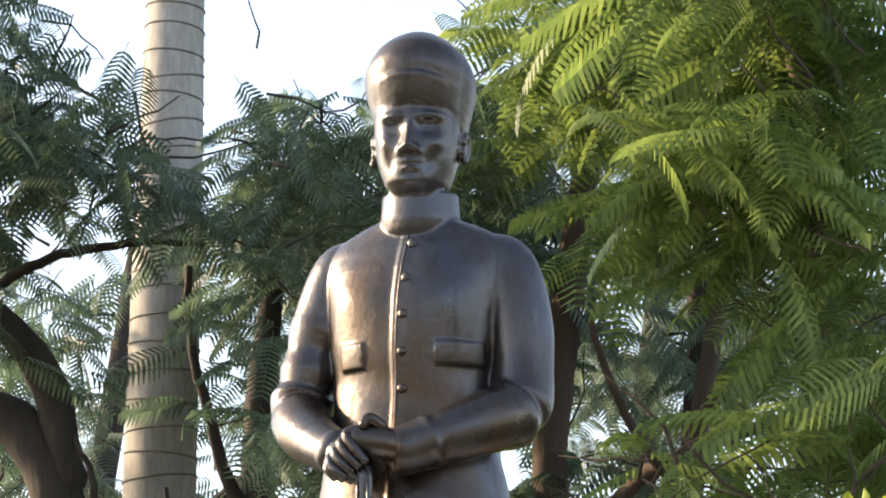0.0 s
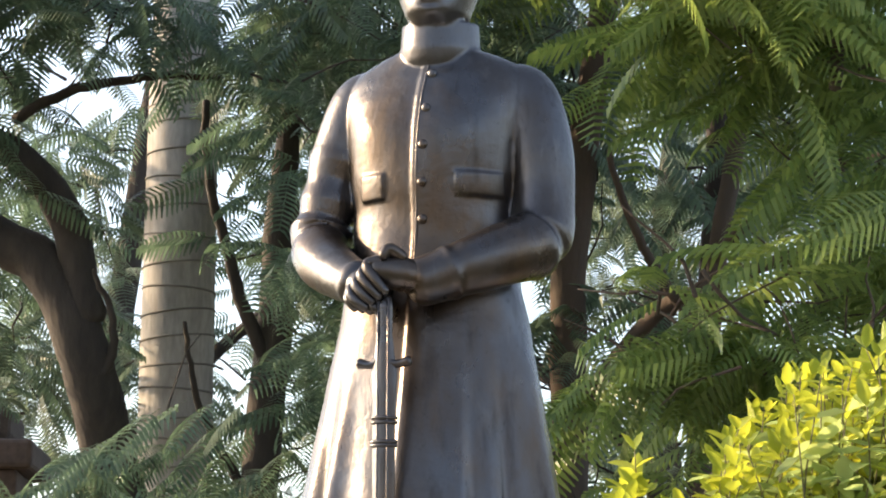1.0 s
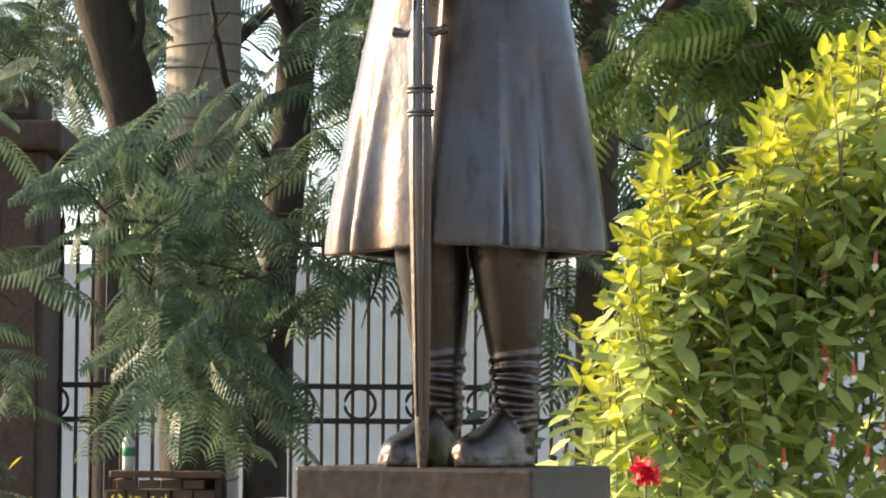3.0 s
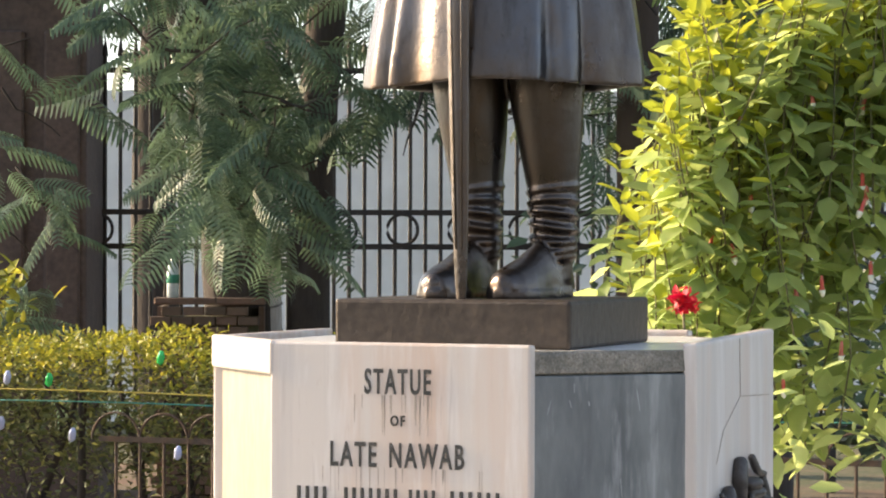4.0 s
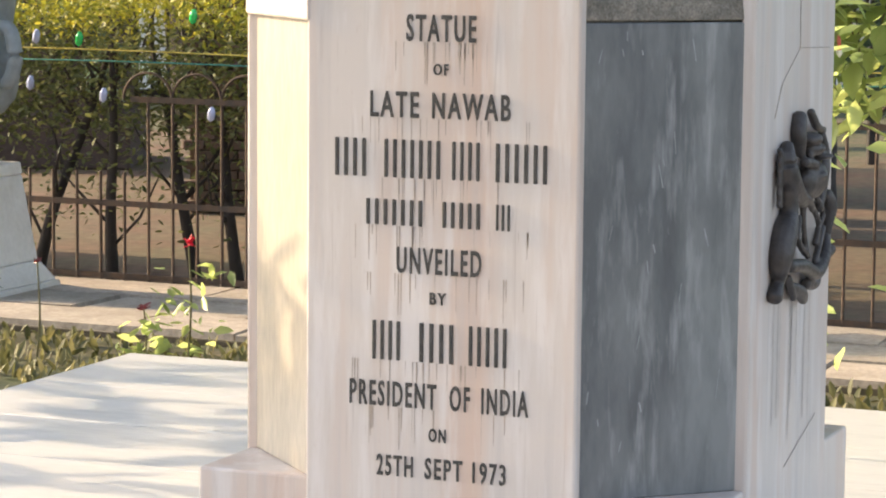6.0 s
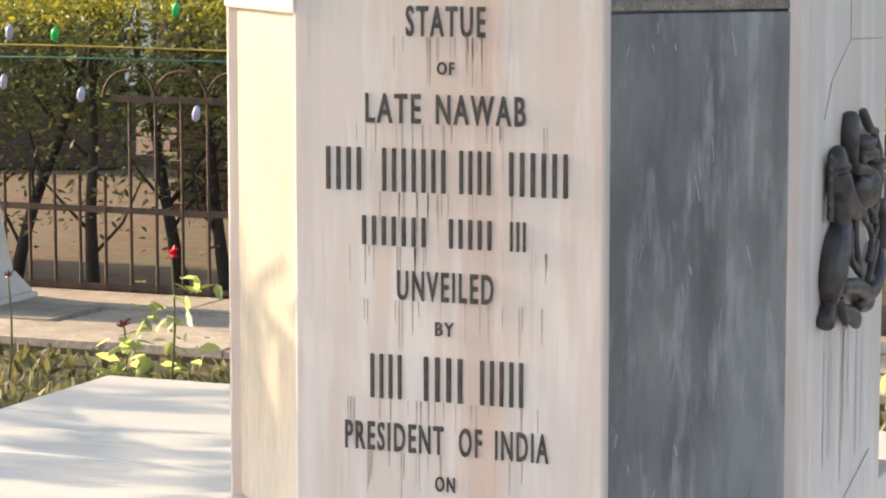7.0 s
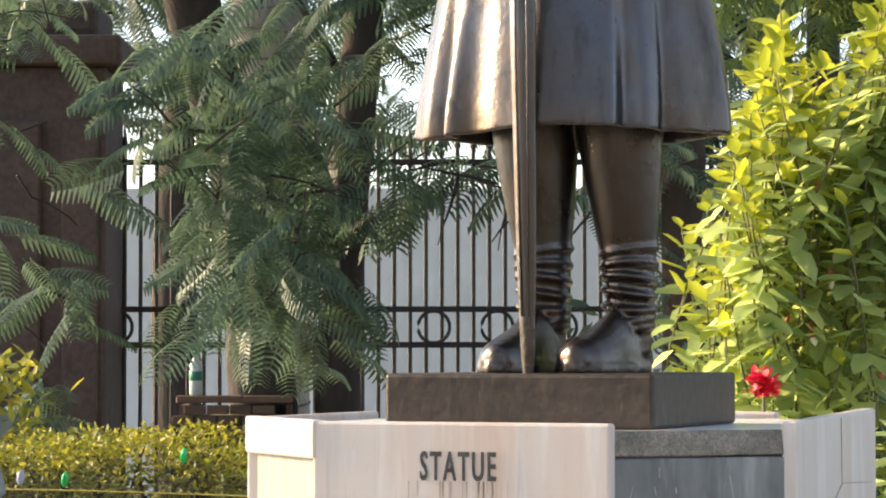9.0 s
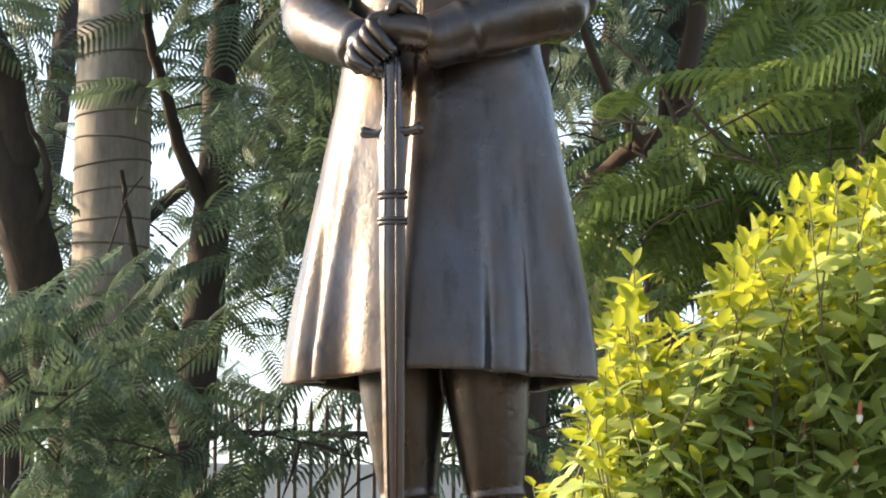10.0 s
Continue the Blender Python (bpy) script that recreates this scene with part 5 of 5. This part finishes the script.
for s, d, z in [(RNG.uniform(0.85, 1.75), BD - 0.30 + RNG.uniform(-0.05, 0.1), RNG.uniform(1.55, 2.15)) for _ in range(16)] + [(RNG.uniform(1.05, 1.75), BD - 0.28, RNG.uniform(1.1, 1.6)) for _ in range(16)]:
    o = obj("flower", fme, M_PINK, shrub, "hanging coral-red flower")
    o.location = Vector(sdz(s, d, z)) - Vector(org)
    o.rotation_euler = (RNG.normal(0, 0.2), RNG.normal(0, 0.2), RNG.uniform(0, 6))
    o.scale = (0.75, 0.75, 0.75)
    obj("petal_tip", ftm, M_WHITEP, o, "white petal tip")

# red pompom flower
rf = thing("red_flower", "round ruffled red flower on a leafy stem", "flower", sdz(0.70, 7.55, 0))
V, F = leaves(RNG.normal(0, 0.014, (70, 3)) + (0, 0, 1.455), RNG.uniform(0, 6.28, 70), RNG.normal(0.2, 0.8, 70), RNG.normal(0, 1, 70), RNG.uniform(0.025, 0.045, 70), 1.5)
obj("petals", arr_mesh("petals", V, F), M_RED, rf)
s = Soup()
s.tube([(0.05, 0.02, 0), (0.03, 0, 0.7), (0, 0, 1.42)], [0.008, 0.006, 0.004], 6)
obj("stem", s.mesh("stem"), M_STEM, rf)
n = 150
V, F = leaves(np.stack([RNG.normal(0.14, 0.10, n), RNG.normal(0.05, 0.1, n), RNG.uniform(0.4, 1.36, n)], 1), RNG.uniform(0, 6.28, n), RNG.normal(0, 0.4, n), RNG.normal(0, 0.5, n), RNG.uniform(0.06, 0.10, n))
obj("leaves", arr_mesh("leaves", V, F), M_BUSH, rf)

# dark planting behind the low fence
sh = thing("shade_plant", "dark leafy shade plant behind the low fence", "plant", (0.6, 6.2, 0))
n = 5000
V, F = leaves(np.stack([RNG.uniform(-2.6, 2.4, n), RNG.normal(0, 0.3, n), 0.75 + np.abs(RNG.normal(0.3, 0.28, n))], 1), RNG.uniform(0, 6.28, n), RNG.normal(-0.2, 0.4, n), RNG.normal(0, 0.5, n), RNG.uniform(0.07, 0.14, n))
obj("leaves", arr_mesh("leaves", V, F), M_FROND_D, sh)
s = Soup()
for k in range(16):
    x = RNG.uniform(-2.4, 2.3)
    s.tube([(x, 0, 0), (x + RNG.normal(0, 0.06), 0.02, 0.5), (x + RNG.normal(0, 0.1), 0, 1.1)], [0.02, 0.016, 0.008], 6)
obj("stem", s.mesh("stem"), M_BARK, sh)

# ---- urn on its white stand ----
UXc, UYc = -3.87, 4.30
sd_ = thing("urn_stand", "white painted flared stand with a stepped foot", "stand", (UXc, UYc, 0))


def frustum(z0, z1, a0, a1):
    bm = bmesh.new()
    lo = [bm.verts.new((sx * a0, sy * a0, z0)) for sx, sy in ((-1, -1), (1, -1), (1, 1), (-1, 1))]
    hi = [bm.verts.new((sx * a1, sy * a1, z1)) for sx, sy in ((-1, -1), (1, -1), (1, 1), (-1, 1))]
    bm.faces.new(lo[::-1])
    bm.faces.new(hi)
    for i in range(4):
        bm.faces.new((lo[i], lo[(i + 1) % 4], hi[(i + 1) % 4], hi[i]))
    bmesh.ops.bevel(bm, geom=bm.edges[:], offset=0.008, segments=2, affect="EDGES", profile=0.5)
    return bm


part("foot", frustum(0, 0.07, 0.29, 0.285), M_PAINT, sd_)
part("foot_moulding", frustum(0.07, 0.15, 0.275, 0.225), M_PAINT, sd_)
part("body", frustum(0.15, 0.50, 0.220, 0.175), M_PAINT, sd_)
part("top", frustum(0.50, 0.55, 0.178, 0.172), M_PAINT, sd_)
# no hole is cut: a near-black block paints the opening's inner shade
part("notch", box_bm(0.105, 0.150, -0.1830, -0.170, 0.455, 0.485), M_HOLE_SHADE, sd_, "small dark block standing in for a shaded opening")
urn = thing("garden_urn", "grey stone garden urn with scroll handles, planted", "urn", (UXc, UYc, 0.552))
s = Soup()
uu = np.linspace(0, 2 * np.pi, 40, endpoint=False)
s.grid(np.array([[(r * math.cos(a), r * math.sin(a), z) for a in uu] for z, r in ((0, 0.001), (0, 0.15), (0.03, 0.15), (0.05, 0.09), (0.10, 0.06), (0.16, 0.08), (0.20, 0.17), (0.26, 0.22), (0.34, 0.235), (0.44, 0.225), (0.55, 0.21), (0.65, 0.225), (0.70, 0.27), (0.73, 0.28), (0.75, 0.27), (0.74, 0.24), (0.68, 0.001))]))
obj("bowl", s.mesh("bowl"), M_URN, urn)
for sg in (-1, 1):
    s = Soup()
    p, r = curve_pts([(sg * 0.21, -0.05, 0.55, 0.025), (sg * 0.27, -0.06, 0.53, 0.03), (sg * 0.29, -0.06, 0.42, 0.03), (sg * 0.25, -0.05, 0.33, 0.028), (sg * 0.20, -0.03, 0.34, 0.02)], 24)
    s.tube(p, r, 10)
    obj("handle", s.mesh("handle"), M_URN, urn)
n = 420
up_ = thing("urn_plant", "spiky yellow-green plant growing in the urn", "plant", (UXc, UYc, 1.24))
V, F = leaves(np.stack([RNG.normal(0.08, 0.14, n), RNG.normal(0, 0.12, n), RNG.uniform(0.0, 0.26, n)], 1), RNG.uniform(0, 6.28, n), RNG.normal(0.5, 0.5, n), RNG.normal(0, 0.5, n), RNG.uniform(0.05, 0.11, n))
obj("leaves", arr_mesh("leaves", V, F), M_HEDGE, up_)

# ---- strings of small lights ----
for m, zz, lab in ((M_WIREY, 0.985, "yellow"), (M_WIREG, 0.94, "teal")):
    e = thing("light_string", f"thin {lab} wire of small decorative lights strung along the hedge", "string lights", (-3, 4.7, 0), group="strings of lights")
    s = Soup()
    xs = np.linspace(-3.5, 4.6, 60)
    s.tube(np.stack([xs, 0.02 * np.sin(xs * 3), zz + 0.012 * np.sin(xs * 1.7 + zz * 9)], 1), [0.0035] * 60, 6)
    obj("wire", s.mesh("wire"), m, e)
    bl = Soup()
    bl.grid(np.array([[(r * math.cos(a), r * math.sin(a), z) for a in uu[::3]] for z, r in ((0.0, 0.001), (0.0, 0.008), (-0.02, 0.016), (-0.05, 0.015), (-0.065, 0.001))]))
    bme = bl.mesh("bulb")
    for x, dz in ((-0.92, 0.0), (-0.78, -0.06), (-1.02, -0.03), (-0.44, -0.10), (0.05, -0.16), (-0.75, 0.13), (1.9, -0.05)) if lab == "teal" else ((-0.03, 0.18), (0.34, 0.17), (-0.55, 0.08)):
        o = obj("bulb", bme, M_BULBB if lab == "teal" else M_BULBG, e)
        o.location = (x, -0.01, zz + dz)
        o.rotation_euler = (0.3, 0.3, 0)

# ---- plants between path and platform ----
n = 3600
s3 = np.stack([RNG.uniform(-5.0, 2.5, n), RNG.uniform(2.62, 3.62, n), np.zeros(n)], 1)
s3[: n // 4, 0] = RNG.uniform(-5, -2.2, n // 4)
s3[: n // 4, 1] = RNG.uniform(0.6, 3.5, n // 4)
V, F = leaves(s3 + (0, 0, 0.005), RNG.uniform(0, 6.28, n), RNG.normal(1.0, 0.35, n), RNG.normal(0, 0.5, n), RNG.uniform(0.025, 0.075, n))
tagged(obj("grass", arr_mesh("grass", V, F), M_GRASS), "rough patchy grass and weeds beside the platform", "grass", kind="stuff")


def flower_stem(x, y, h, m, r, label, leafy=8, z0=0.0):
    e = thing("garden_flower", label, "flower", (x, y, z0))
    s = Soup()
    p, rr = curve_pts([(0, 0, 0, 0.005), (0.015, 0, h * 0.5, 0.004), (0, 0.01, h, 0.003)], 10)
    s.tube(p, rr, 6)
    obj("stem", s.mesh("stem"), M_STEM, e)
    if leafy:
        V, F = leaves(np.stack([RNG.normal(0, 0.05, leafy), RNG.normal(0, 0.04, leafy), RNG.uniform(0.03, h * 0.85, leafy)], 1), RNG.uniform(0, 6.28, leafy), RNG.normal(0.1, 0.4, leafy), RNG.normal(0, 0.5, leafy), RNG.uniform(0.05, 0.09, leafy))
        obj("leaves", arr_mesh("leaves", V, F), M_BUSH, e)
    k = 14
    V, F = leaves(RNG.normal(0, r * 0.15, (k, 3)) + (0, 0.01, h), RNG.uniform(0, 6.28, k), RNG.normal(0.5, 0.5, k), RNG.normal(0, 0.6, k), RNG.uniform(r * 0.8, r * 1.3, k))
    obj("bloom", arr_mesh("bloom", V, F), m, e)


flower_stem(-3.42, 3.45, 0.34, M_WHITEP, 0.035, "white rose on a thin leafy stem", 10)
flower_stem(-2.30, 3.25, 0.42, M_RED, 0.028, "small red rose above green leaves", 46)
flower_stem(-2.42, 3.15, 0.20, M_MAROON, 0.025, "dark red rosebud low in the leaves", 30)
flower_stem(-2.75, 3.0, 0.36, M_MAROON, 0.018, "withered bud on a bare stalk", 0)
flower_stem(-3.05, 3.2, 0.24, M_STEM, 0.03, "dry bare garden stalk", 4)
flower_stem(-3.25, 3.3, 0.22, M_STEM, 0.03, "dry bare garden stalk", 4)
e = thing("maroon_plant", "small plant with dark maroon leaves in a platform joint", "plant", (-0.585, -0.49, 0.151))
s = Soup()
s.tube([(0, 0, 0), (0.01, 0, 0.09), (-0.005, 0, 0.17)], [0.004, 0.003, 0.003], 6)
s.tube([(0.01, 0, 0.05), (0.03, 0, 0.12), (0.035, 0, 0.155)], [0.003, 0.003, 0.002], 6)
obj("stem", s.mesh("stem"), M_MAROON, e)
V, F = leaves(np.array([(-0.005, 0, 0.17), (-0.005, 0, 0.172), (0.035, 0, 0.155), (0.035, 0, 0.155), (0.005, 0, 0.08)]), np.array([3.2, 0.1, 0.4, 2.9, 3.0]), np.array([-0.2, -0.25, 0.1, 0.0, 0.1]), np.array([0.3, -0.3, 0.2, 0, 0.0]), np.array([0.06, 0.05, 0.04, 0.03, 0.03]))
obj("leaves", arr_mesh("leaves", V, F), M_MAROON, e)
